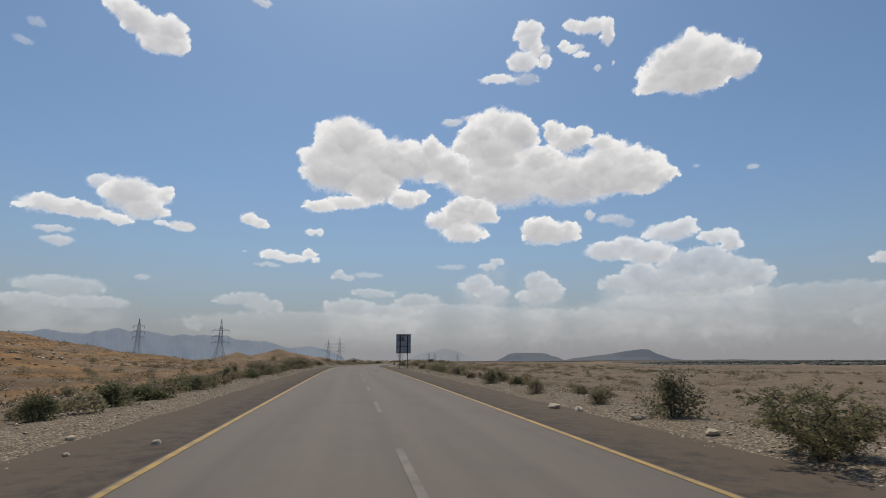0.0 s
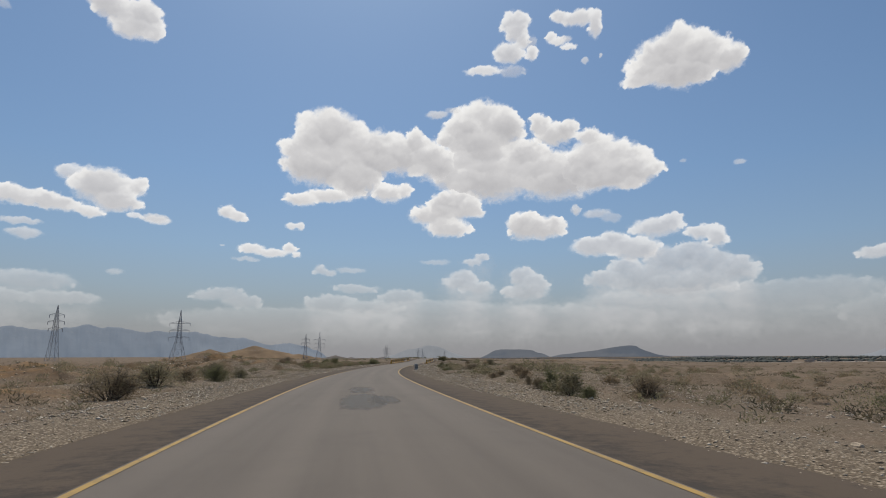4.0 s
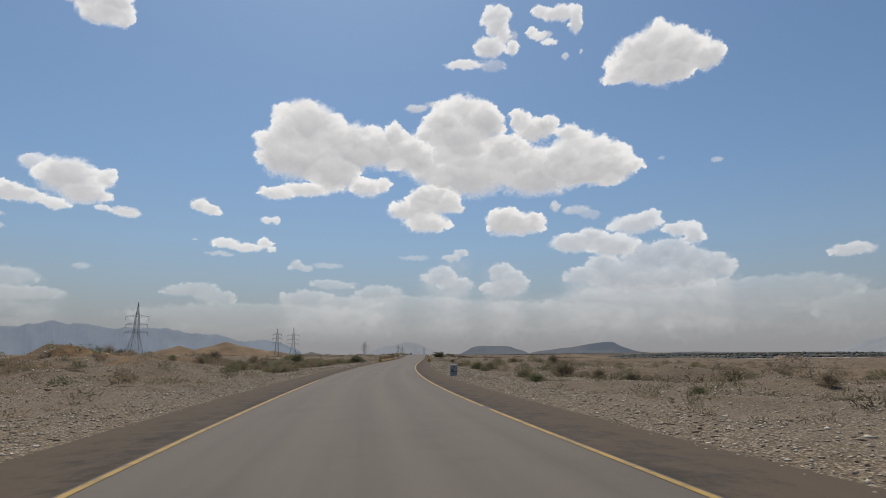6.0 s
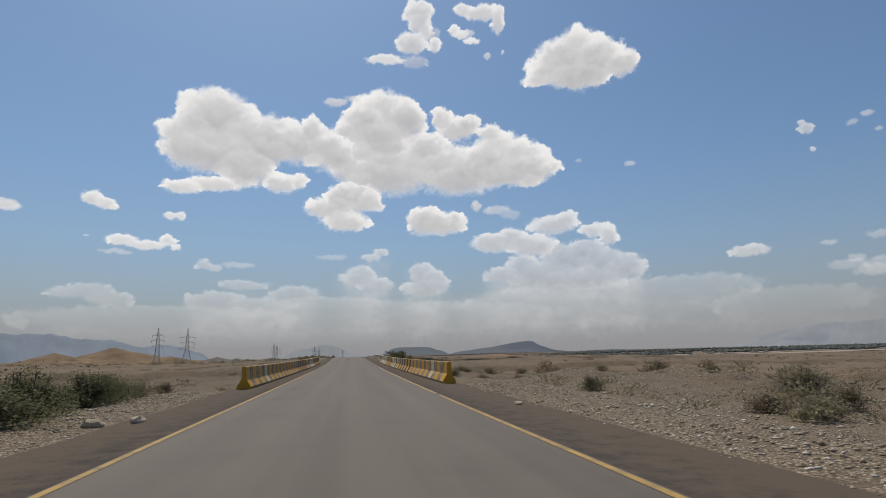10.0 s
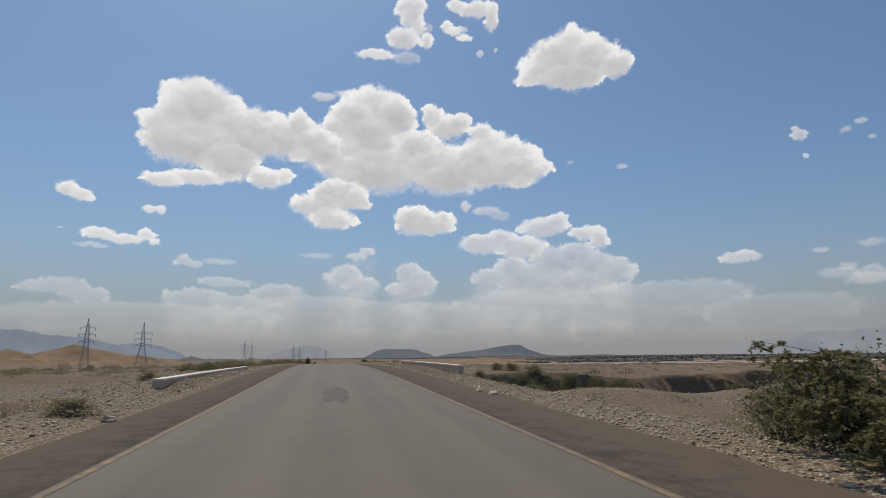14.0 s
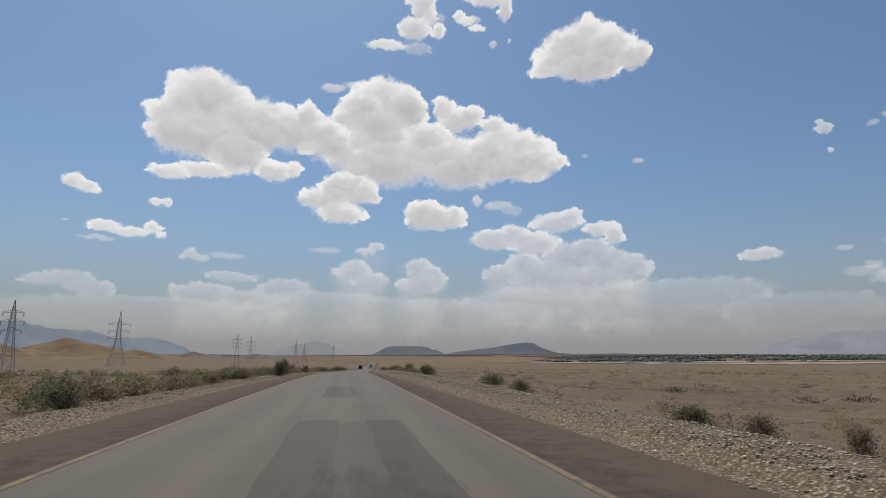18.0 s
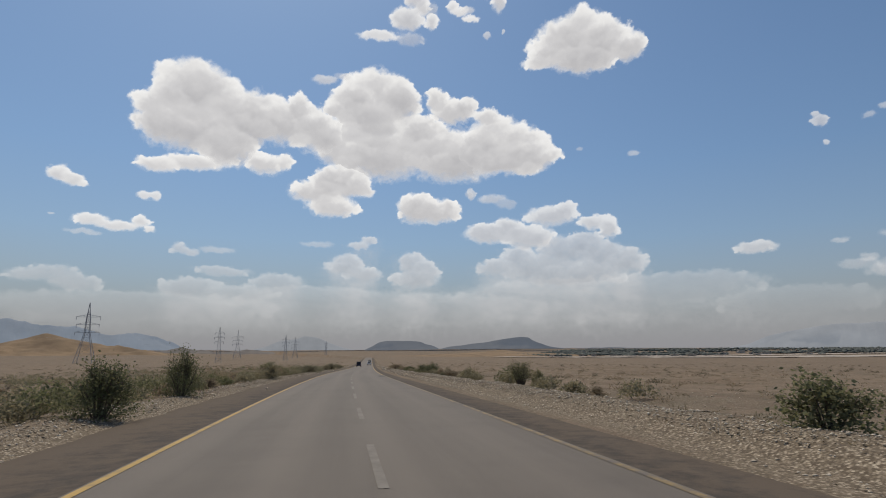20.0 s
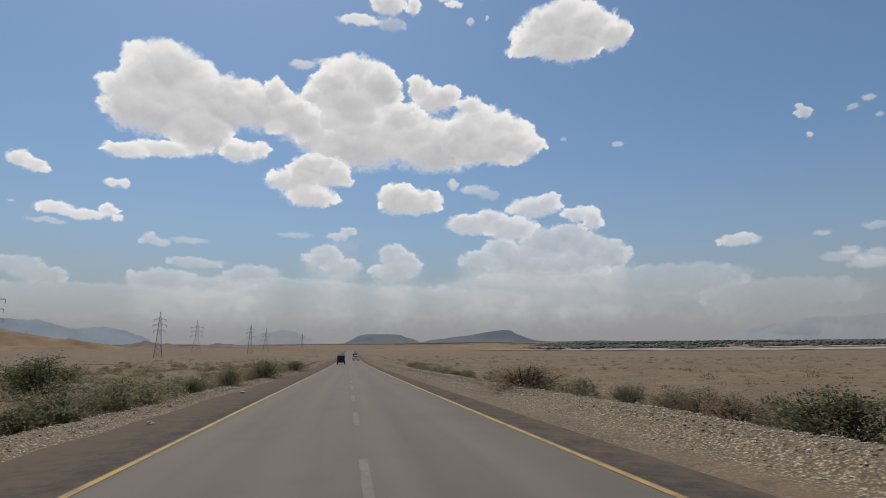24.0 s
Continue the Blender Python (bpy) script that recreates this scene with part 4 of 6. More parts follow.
# ---------- bridge barriers ----------
def barrier_row(side, s0, s1, u0, u1, seed):
    """A concrete safety barrier along the bridge, cast in blocks that are painted in turn yellow and black."""
    top = new("bridge_barrier")
    tagged(top, "concrete bridge barrier painted in yellow and black stripes", "barrier", "barriers on the bridge")
    rng = random.Random(seed)
    profile = [(0.24, -0.35), (0.24, 0.10), (0.235, 0.12), (0.06, 0.42), (0.0, 0.50), (-0.02, 1.10), (-0.035, 1.13), (-0.205, 1.13), (-0.22, 1.10), (-0.24, 0.50), (-0.30, 0.42), (-0.47, 0.12), (-0.47, -0.35)]
    n = int(round((s1 - s0) / (1.05 if side < 0 else 1.205)))
    for i in range(n):
        a, b = s0 + (s1 - s0) * i / n, s0 + (s1 - s0) * (i + 1) / n
        bm = bmesh.new()
        loops = []
        for s in (a + 0.006, b - 0.006):
            k = (s - s0) / (s1 - s0)
            u = u0 + (u1 - u0) * k
            loop = []
            for off, z in profile:
                x, y, zz = road_xyz(s, side * (u - off), z - 0.09)
                loop.append(bm.verts.new((float(x), float(y), float(zz))))
            loops.append(loop)
        m = len(profile)
        for j in range(m):
            bm.faces.new((loops[0][j], loops[0][(j + 1) % m], loops[1][(j + 1) % m], loops[1][j]))
        bm.faces.new(loops[0])
        bm.faces.new(list(reversed(loops[1])))
        bmesh.ops.recalc_face_normals(bm, faces=bm.faces)
        black = i % 2 == 1
        worn = rng.random() < ((0.8 if 314 < a < 322 else 0.15) if side < 0 else 0.85 if 318 < a < 332 else 0.55 if 298 < a < 309 else 0.12)
        part("barrier_block", bm, (M_BAR_KF if a < (300 if side < 0 else 288) else M_BAR_KW if worn else M_BAR_K) if black else (M_BAR_YW if worn else M_BAR_Y), top, ("flaked " if worn else "") + ("black painted block" if black else "yellow painted block"))
    bm = bmesh.new()
    loops = []
    for i in range(41):
        k = i / 40
        loops.append([bm.verts.new([float(v) for v in road_xyz(s0 + (s1 - s0) * k, side * (u0 + (u1 - u0) * k - off), z - 0.09)]) for off, z in ((0.246, -0.3), (0.246, 0.085), (0.225, 0.092), (-0.46, 0.092), (-0.476, 0.085), (-0.476, -0.3))])
    for i in range(40):
        for j in range(6):
            bm.faces.new((loops[i][j], loops[i][(j + 1) % 6], loops[i + 1][(j + 1) % 6], loops[i + 1][j]))
    bmesh.ops.recalc_face_normals(bm, faces=bm.faces)
    part("foot", bm, M_FOOT, top, "dark unpainted foot")
    return top


barrier_row(-1, 271.5, 336.0, 5.15, 4.85, 3)
barrier_row(1, 270.85, 336.05, 5.35, 5.05, 4)


def parapet(side, s0, s1, u0, u1, high, end):
    ob = new("culvert_parapet")
    tagged(ob, "low concrete culvert wall with a whitewashed coping", "wall", "culvert walls")
    for name, w, z0, z1, mat in (("wall", 0.17, -1.6 - high, -0.07, M_WALL), ("coping", 0.22, -0.07, 0.0, M_COPING)):
        bm = bmesh.new()
        loops = []
        for i in range(9):
            k = i / 8
            s, u = s0 + (s1 - s0) * k, u0 + (u1 - u0) * k
            loops.append([bm.verts.new([float(v) for v in road_xyz(s, side * (u + d), z + high + (end - high) * k)]) for d, z in ((-w, z0), (w, z0), (w, z1), (-w, z1))])
        for i in range(8):
            for j in range(4):
                bm.faces.new((loops[i][j], loops[i][(j + 1) % 4], loops[i + 1][(j + 1) % 4], loops[i + 1][j]))
        bm.faces.new(loops[0])
        bm.faces.new(list(reversed(loops[-1])))
        bmesh.ops.recalc_face_normals(bm, faces=bm.faces)
        part(name, bm, mat, ob)
    return ob


parapet(-1, 360.5, 386.5, 6.9, 6.85, 0.46, 0.22)
parapet(1, 372.8, 395.0, 8.2, 7.4, 0.48, 0.46)


# ---------- the road sign, seen from behind ----------
def sign_board(s, u):
    x, y, z = on_ground(s, u)
    ob = new("road_sign")
    ob.matrix_world = pose(x, y, z, 0, 0, road_turn(s))
    tagged(ob, "tall roadside sign board seen from behind on two posts", "road sign")
    wide, low, high = 2.14, 2.08, 4.84
    for px in (-0.49, 0.58):
        bm = bmesh.new()
        box_into(bm, px - 0.05, px + 0.05, -0.05, 0.05, -0.4, low, bevel=0.01)
        box_into(bm, px - 0.085, px + 0.085, -0.055, 0.028, low, high - 0.16, bevel=0.01)
        part("post", bm, M_SIGN_POST, ob)
    bm = bmesh.new()
    box_into(bm, -wide / 2, wide / 2, 0.065, 0.085, low, high, bevel=0.004)
    part("panel", bm, M_SIGN_BACK, ob, "dull grey back of the panel")
    for a, b, hold in ((-wide / 2, wide / 2, low + 0.06), (-wide / 2, wide / 2, high - 0.06), (low + 0.125, high - 0.125, -wide / 2 + 0.06), (low + 0.125, high - 0.125, wide / 2 - 0.06)):
        bm = bmesh.new()
        if a < 0:
            box_into(bm, a, b, 0.028, 0.062, hold - 0.062, hold + 0.062, bevel=0.006)
        else:
            box_into(bm, hold - 0.06, hold + 0.06, 0.028, 0.062, a, b, bevel=0.006)
        part("frame", bm, M_SIGN_FRAME, ob, "pale grey frame bar")
    for zz in (low + 0.16, low + 0.95, low + 1.78, high - 0.16):
        bm = bmesh.new()
        box_into(bm, -wide / 2 + 0.125, wide / 2 - 0.125, 0.031, 0.062, zz - 0.03, zz + 0.03)
        part("rail", bm, M_SIGN_POST, ob)
    for px in (-wide / 2 + 0.15, 0.06, wide / 2 - 0.15):
        bm = bmesh.new()
        box_into(bm, px - 0.02, px + 0.02, 0.045, 0.064, low + 0.13, high - 0.13)
        part("stiffener", bm, M_SIGN_POST, ob)
    bm = bmesh.new()
    bmesh.ops.create_grid(bm, x_segments=1, y_segments=1, size=0.5, matrix=Matrix.Translation((-0.25, 0.0635, high - 0.55)) @ Matrix.Rotation(math.pi / 2, 4, 'X') @ Matrix.Diagonal((0.72, 0.75, 1, 1)))
    part("soot_stain", bm, M_SOOT, ob, "dark sooty stain")
    return ob


sign_board(83.0, 6.45)


# ---------- mends and stains in the road ----------
def road_patch(s0, s1, u0, u1, material, label, wobble=0.1, seed=1, dz=0.003, category="road patch"):
    ob = ribbon("asphalt_patch", s0, s1, u0, u1, dz, material, 0.4, 6, wobble, seed)
    return tagged(ob, label, category)


def stain_material():
    """A thin film of oil and damp that lies in blotches."""
    m, n, l, p = nodes_of("oil_stain")
    c = n.new("ShaderNodeTexCoord").outputs["Object"]
    uv = n.new("ShaderNodeUVMap").outputs[0]
    stretch = n.new("ShaderNodeMapping")
    stretch.inputs["Scale"].default_value = (2.2, 0.45, 1)
    l.new(uv, stretch.inputs["Vector"])
    p.inputs["Base Color"].default_value = (0.060, 0.050, 0.042, 1)
    p.inputs["Roughness"].default_value = 0.6
    rim = n.new("ShaderNodeAttribute")
    rim.attribute_name = "rim"
    spots = n.new("ShaderNodeMath")
    spots.operation = 'MULTIPLY_ADD'
    l.new(noise_node(n, l, stretch.outputs[0], 1.2, 6.0, 0.65), spots.inputs[0])
    spots.inputs[1].default_value = 0.9
    l.new(rim.outputs["Fac"], spots.inputs[2])
    clear = n.new("ShaderNodeBsdfTransparent")
    mix = n.new("ShaderNodeMixShader")
    l.new(ramp_node(n, l, spots.outputs[0], (0.72, (0, 0, 0)), (1.0, (0.62, 0.62, 0.62))), mix.inputs[0])
    l.new(clear.outputs[0], mix.inputs[1])
    l.new(p.outputs[0], mix.inputs[2])
    l.new(mix.outputs[0], n["Material Output"].inputs["Surface"])
    return m


def road_stain(s0, s1, u0, u1, heavy=0.62):
    S, U = np.meshgrid(np.linspace(s0, s1, 30), np.linspace(u0, u1, 12), indexing="ij")
    k, j = np.abs(S - (s0 + s1) / 2) / ((s1 - s0) / 2), np.abs(U - (u0 + u1) / 2) / ((u1 - u0) / 2)
    x, y, z = road_xyz(S, U, 0.004)
    ob = grid_object("road_stain", x, y, z - 0.018 * np.abs(U), M_STAIN, uv=(U, S), floats=(("rim", heavy * (1 - (k ** 3 + j ** 3) ** (2.0 / 3))),))
    tagged(ob, "dark blotchy stain on the grey asphalt", "road stain")


M_STAIN = stain_material()
road_stain(112.5, 122.5, -1.0, 1.0, 0.9)
road_stain(115.0, 121.0, 0.2, 1.5, 0.8)
road_stain(120.5, 129.5, -0.8, 0.9, 0.62)
road_stain(352.5, 362.0, -0.65, 0.55, 0.75)
# two dark strips of newer asphalt under the wheels, a paler one between them, and small mends beyond
road_patch(421.3, 447.0, -0.56, 0.42, M_PATCH, "dark strip of newer asphalt in the lane", 0.07, 2)
road_patch(421.0, 447.0, 1.12, 1.95, M_PATCH, "dark strip of newer asphalt in the lane", 0.07, 5)
road_patch(420.6, 435.0, 1.95, 2.62, M_PATCH_OLD, "dark side strip of mended asphalt", 0.12, 7, 0.0035)
road_patch(421.3, 446.6, 0.42, 1.12, M_PATCH_OLD, "paler strip of mended asphalt between two dark ones", 0.05, 8, 0.0025)
road_patch(456.0, 465.4, -0.35, 0.55, M_PATCH, "small dark asphalt mend in the lane", 0.08, 9)
road_patch(456.0, 465.0, 0.55, 1.1, M_PATCH_OLD, "small faded asphalt mend in the lane", 0.08, 10, 0.0025)
for s0, s1, u0, u1 in ((425.0, 444.0, -0.7, 2.6), (404.5, 412.0, -1.1, 1.4)):
    road_stain(s0, s1, u0, u1, 0.5)
road_stain(90.0, 94.0, -0.9, 0.7)
road_stain(60.0, 66.0, 1.6, 2.5)
road_stain(538.5, 546.5, 2.4, 4.2)
for s, u0, u1 in ((337.2, -4.4, 4.7), (305.0, -3.4, 3.4)):
    tagged(ribbon("expansion_joint", s, s + 0.10, u0, u1, 0.004, M_FOOT, 0.05, 9, 0.0, 1), "dark dusty joint across the bridge deck", "expansion joint")


# ---------- hills, dry river, village in the distance ----------
M_SAND = simple("ochre_sand", (0.275, 0.192, 0.118), (0.190, 0.134, 0.086), 0.02, 0.95, fine=0.25, spec=0.1)
M_DARKHILL = simple("grey_shale", (0.20, 0.175, 0.155), (0.14, 0.125, 0.115), 0.02, 0.95, fine=0.2, spec=0.1)
M_SALT = simple("pale_river_gravel", (0.44, 0.38, 0.32), (0.36, 0.305, 0.255), 0.03, 0.9, fine=0.6, spec=0.1)


def hill(x0, y0, rx, ry, high, turned, seed, material, label, lean=0.0):
    k = np.linspace(-1.6, 1.6, 110)
    P, Q = np.meshgrid(k, k, indexing="ij")
    c, s = math.cos(radians(turned)), math.sin(radians(turned))
    r = np.sqrt((P + lean * Q) ** 2 + Q ** 2)
    turn_k = np.arctan2(Q, P)
    spur = 0.16 * np.abs(fbm(turn_k * 2.2 + seed, r * 0.6, 4, 40 + seed)) * np.clip(r * 2, 0.15, 1) + 0.42 * np.abs(fbm(P * 2.6 + seed, Q * 1.1, 4, 40 + seed)) + 0.20 * fbm(P * 5, Q * 5, 4, 41 + seed)
    shape = np.clip(1 - r ** 0.8 * (0.90 + spur), -0.3, 1)
    z = high * np.where(shape > 0, np.clip(shape, 0, 1) ** 1.25, shape)
    x, y = x0 + (P * c - Q * s) * rx, y0 + (P * s + Q * c) * ry
    base = float(ground_z(np.array([float(x0)]), np.array([float(y0)]))[0])
    tagged(grid_object("hill", x, y, base + z - 0.5, material), label, "hill", kind="structure")


hill(-289, 1843, 235, 150, 46, 0, 1, M_SAND, "bare ochre sand hill on the plain", 0.25)
hill(-402, 1800, 165, 105, 34, 0, 5, M_SAND, "low ochre sand hill", 0.1)
hill(-165, 1880, 110, 70, 21, 0, 2, M_SAND, "eroded ochre sand hill with gullies", -0.2)
hill(-70, 2350, 110, 80, 19, 0, 3, M_DARKHILL, "dark grey shale hill on the plain")
hill(120, 2500, 130, 80, 14, 0, 4, M_DARKHILL, "dark grey shale hill on the plain")
hill(-10, 2200, 90, 60, 12, 0, 7, M_DARKHILL, "dark grey shale hill on the plain")
hill(760, 1900, 330, 260, 17, 20, 6, M_SAND, "wide low sandy rise before the mesa")


def flat_strip(name, knots, wide, dz, material, label, category, seed):
    """A level band over the plain along a few points of the map."""
    k = np.linspace(0, len(knots) - 1, 160)
    px, py = np.interp(k, range(len(knots)), [p[0] for p in knots]), np.interp(k, range(len(knots)), [p[1] for p in knots])
    tx, ty = np.gradient(px), np.gradient(py)
    n = np.hypot(tx, ty)
    row = np.linspace(-0.5, 0.5, 5)
    w = wide * (0.75 + 0.5 * fbm(k / 3, k * 0, 3, seed))
    x, y = px[:, None] + (-ty / n * w)[:, None] * row, py[:, None] + (tx / n * w)[:, None] * row
    ob = grid_object(name, x, y, ground_z(x, y) + dz, material)
    return tagged(ob, label, category, kind="structure")


# dry beds of pale gravel, with no water in them
flat_strip("water", [(610, 1640), (720, 1480), (900, 1330), (1150, 1160), (1500, 900), (2100, 500)], 210, 0.9, M_SALT, "pale dry river bed across the valley", "river bed", 5)
flat_strip("water", [(900, 1620), (1200, 1420), (1500, 1250), (1900, 1000)], 110, 1.0, M_SALT, "pale dry side arm of the river", "river bed", 9)

# leaf colour greyed and lightened to stand in for distance haze
M_LEAF_FAR = simple("far_orchard_leaves", (0.092, 0.100, 0.090), (0.122, 0.128, 0.114), 0.05, 0.9, fine=0.6, spec=0.1)
M_MUD = simple("mud_plaster", (0.42, 0.36, 0.29), (0.52, 0.46, 0.39), 0.1, 0.9, fine=2.0, vary=0.3)


def blob_cloud(centres, radii, seed):
    """Many small rough clumps as one mesh."""
    rng = np.random.RandomState(seed)
    ico = bmesh.new()
    bmesh.ops.create_icosphere(ico, subdivisions=1, radius=1.0)
    base = np.array([v.co[:] for v in ico.verts])
    tri = np.array([[v.index for v in f.verts] for f in ico.faces])
    ico.free()
    n = len(centres)
    v = base[None] * (1 + 0.35 * rng.uniform(-1, 1, (n, len(base), 1))) * radii[:, None, :] + centres[:, None, :]
    f = tri[None] + (np.arange(n) * len(base))[:, None, None]
    return v.reshape(-1, 3), f.reshape(-1, 3)


def mesh_object(name, verts, faces, material, smooth_shade=False):
    me = bpy.data.meshes.new(name)
    k = faces.shape[1]
    me.vertices.add(len(verts))
    me.vertices.foreach_set("co", verts.astype(np.float32).reshape(-1))
    me.loops.add(faces.size)
    me.loops.foreach_set("vertex_index", faces.astype(np.int32).reshape(-1))
    me.polygons.add(len(faces))
    me.polygons.foreach_set("loop_start", (np.arange(len(faces)) * k).astype(np.int32))
    me.update(calc_edges=True)
    if smooth_shade:
        me.polygons.foreach_set("use_smooth", np.ones(len(faces), bool))
    me.materials.append(material)
    return new(name, me)


rng = np.random.RandomState(11)
n = 7200
k = rng.uniform(0, 1, n)
back = rng.uniform(0, 1, n) ** 1.4
ox = np.interp(k, [0, 0.3, 0.6, 1], [700, 1050, 1500, 2300]) + back * 900 * 0.75
oy = np.interp(k, [0, 0.3, 0.6, 1], [1800, 1560, 1230, 700]) + back * 900 * 0.75
clump = fbm(ox / 90, oy / 90, 3, 71) > -0.02
ox, oy = ox[clump], oy[clump]
oz = ground_z(ox, oy)
rr = np.stack([rng.uniform(3, 9, len(ox)), rng.uniform(3, 9, len(ox)), rng.uniform(2.0, 5.0, len(ox))], -1)
v, f = blob_cloud(np.stack([ox, oy, oz + 1.5], -1), rr, 5)
tagged(mesh_object("orchard_belt", v, f, M_LEAF_FAR, True), "dark green belt of trees round a far village", "trees", kind="stuff")


def house(x, y, wide, deep, high, turned):
    z = float(ground_z(np.array([float(x)]), np.array([float(y)]))[0])
    ob = new("mud_house")
    ob.matrix_world = pose(x, y, z, 0, 0, turned)
    tagged(ob, "pale flat-roofed mud house among far trees", "house", "houses of the far village")
    bm = bmesh.new()
    box_into(bm, -wide / 2, wide / 2, -deep / 2, deep / 2, -1.0, high, bevel=0.15)
    part("wall", bm, M_MUD, ob)
    bm = bmesh.new()
    box_into(bm, -wide / 2 - 0.3, wide / 2 + 0.3, -deep / 2 - 0.3, deep / 2 + 0.3, high + 0.004, high + 0.35)
    part("roof", bm, M_MUD, ob)
    bm = bmesh.new()
    box_into(bm, -0.6, 0.6, -deep / 2 - 0.05, -deep / 2 - 0.004, 0, 2.1)
    part("door", bm, M_SIGN_POST, ob)


rnd = random.Random(8)
for i in range(70):
    k, back = rnd.random(), rnd.random() ** 1.6
    hx = float(np.interp(k, [0, 0.3, 0.6, 1], [690, 1030, 1470, 2250])) + back * 500
    hy = float(np.interp(k, [0, 0.3, 0.6, 1], [1780, 1540, 1210, 690])) + back * 500
    house(hx, hy, rnd.uniform(8, 22), rnd.uniform(6, 10), rnd.uniform(3.2, 5.0), rnd.uniform(-40, 10))


# ---------- shrubs ----------
def leaf_material(name, base, other):
    """Leaves that let some of the light through."""
    m, n, l, p = nodes_of(name)
    r = n.new("ShaderNodeNewGeometry").outputs["Random Per Island"]
    o = n.new("ShaderNodeObjectInfo").outputs["Random"]
    col = mix_node(n, l, r, base, other)
    col = mix_node(n, l, 1.0, col, ramp_node(n, l, o, (0.0, (0.75, 0.77, 0.75)), (1.0, (1.25, 1.2, 1.2))), 'MULTIPLY')
    l.new(col, p.inputs["Base Color"])
    p.inputs["Roughness"].default_value, p.inputs["Specular IOR Level"].default_value = 0.75, 0.2
    thin = n.new("ShaderNodeBsdfTranslucent")
    l.new(col, thin.inputs[0])
    mix = n.new("ShaderNodeMixShader")
    mix.inputs[0].default_value = 0.5
    l.new(p.outputs[0], mix.inputs[1])
    l.new(thin.outputs[0], mix.inputs[2])
    l.new(mix.outputs[0], n["Material Output"].inputs["Surface"])
    return m


M_LEAF = {"g": leaf_material("green_leaves", (0.120, 0.128, 0.062), (0.205, 0.202, 0.112)),
          "o": leaf_material("olive_leaves", (0.192, 0.174, 0.106), (0.298, 0.266, 0.170)),
          "d": leaf_material("dry_twigs", (0.215, 0.168, 0.110), (0.320, 0.255, 0.172)),
          "t": leaf_material("grey_green_leaves", (0.160, 0.155, 0.075), (0.285, 0.258, 0.145))}
M_TWIG = simple("grey_brown_bark", (0.085, 0.066, 0.050), (0.125, 0.100, 0.076), 8.0, 0.9)
SHRUB_LABEL = {"g": "dense green desert shrub on stony ground", "o": "olive-grey desert shrub beside the road", "d": "dry brown thorny shrub on the plain", "t": "open branching shrub with grey-green leaves"}


def leaves(points, size, rs, droop=0.2):
    """Small pointed leaves at the points, turned at random, as one mesh."""
    n = len(points)
    d = rs.normal(size=(n, 3))
    d[:, 2] = np.abs(d[:, 2]) * 0.9 - droop
    d /= np.linalg.norm(d, axis=1)[:, None]
    e = np.cross(d, rs.normal(size=(n, 3)))
    e /= np.linalg.norm(e, axis=1)[:, None] + 1e-6
    ln = size * rs.uniform(0.6, 1.5, (n, 1))
    w = ln * rs.uniform(0.20, 0.36, (n, 1))
    v = np.stack([points, points + d * ln * 0.5 + e * w, points + d * ln, points + d * ln * 0.5 - e * w], 1)
    f = np.arange(n * 4).reshape(n, 4)
    return v.reshape(-1, 3), f


def shrub(kind, seed, big=False):
    """One metre high and about one and a half wide, at the origin; copied to its places."""
    rs, rd = np.random.RandomState(seed), random.Random(seed)
    ob = new("desert_shrub")
    tagged(ob, SHRUB_LABEL[kind], "shrub", "shrubs along the road")
    tips, bm = [], bmesh.new()
    stems = (9 if kind == "t" else 15) + (9 if big else 0)
    for i in range(stems):
        az, lean = rd.uniform(0, 6.283), rd.uniform(0.15, 1.0 if kind != "t" else 0.9)
        top = Vector((math.cos(az) * lean * 0.62, math.sin(az) * lean * 0.62, rd.uniform(0.55, 0.95) * (1.05 - 0.45 * lean * lean)))
        root = Vector((math.cos(az) * 0.06, math.sin(az) * 0.06, -0.06))
        knee = root.lerp(top, 0.5) + Vector((rd.uniform(-0.06, 0.06), rd.uniform(-0.06, 0.06), 0.05))
        rod_into(bm, root, knee, 0.018, 0.012, 4)
        rod_into(bm, knee, top, 0.012, 0.005, 4)
        for j in range(4 if kind != "t" else 5):
            a = knee.lerp(top, rd.uniform(0.0, 0.9))
            b = a + Vector((rd.uniform(-0.26, 0.26), rd.uniform(-0.26, 0.26), rd.uniform(-0.04, 0.22)))
            rod_into(bm, a, b, 0.007, 0.003, 3)
            tips.append((a, b))
        tips.append((knee, top))
    part("stem", bm, M_TWIG, ob)
    count = {"g": 2600, "o": 2400, "d": 2200, "t": 2000}[kind]
    size = {"g": 0.075, "o": 0.070, "d": 0.070, "t": 0.060}[kind]
    if big:
        count, size = int(count * 2.3), size * 0.55
    spread_by = {"g": 0.085, "o": 0.085, "d": 0.09, "t": 0.055}[kind]
    pick = rs.randint(0, len(tips), count)
    along = rs.uniform(0.1, 1.1, count)
    A, Bq = np.array([t[0][:] for t in tips]), np.array([t[1][:] for t in tips])
    pts = A[pick] + (Bq[pick] - A[pick]) * along[:, None] + rs.normal(size=(count, 3)) * spread_by
    if kind != "t":
        low = int(count * 0.35)
        az, r = rs.uniform(0, 6.283, low), rs.uniform(0.2, 0.75, low)
        pts[:low] = np.stack([np.cos(az) * r, np.sin(az) * r, rs.uniform(0.0, 0.45, low) * (1 - 0.3 * r)], -1) * (1 + 0.2 * rs.normal(size=(low, 1)))
    pts[:, 2] = np.abs(pts[:, 2])
    v, f = leaves(pts, size, rs)
    foliage = mesh_object("foliage", v, f, M_LEAF[kind])
    foliage.parent = ob
    return ob


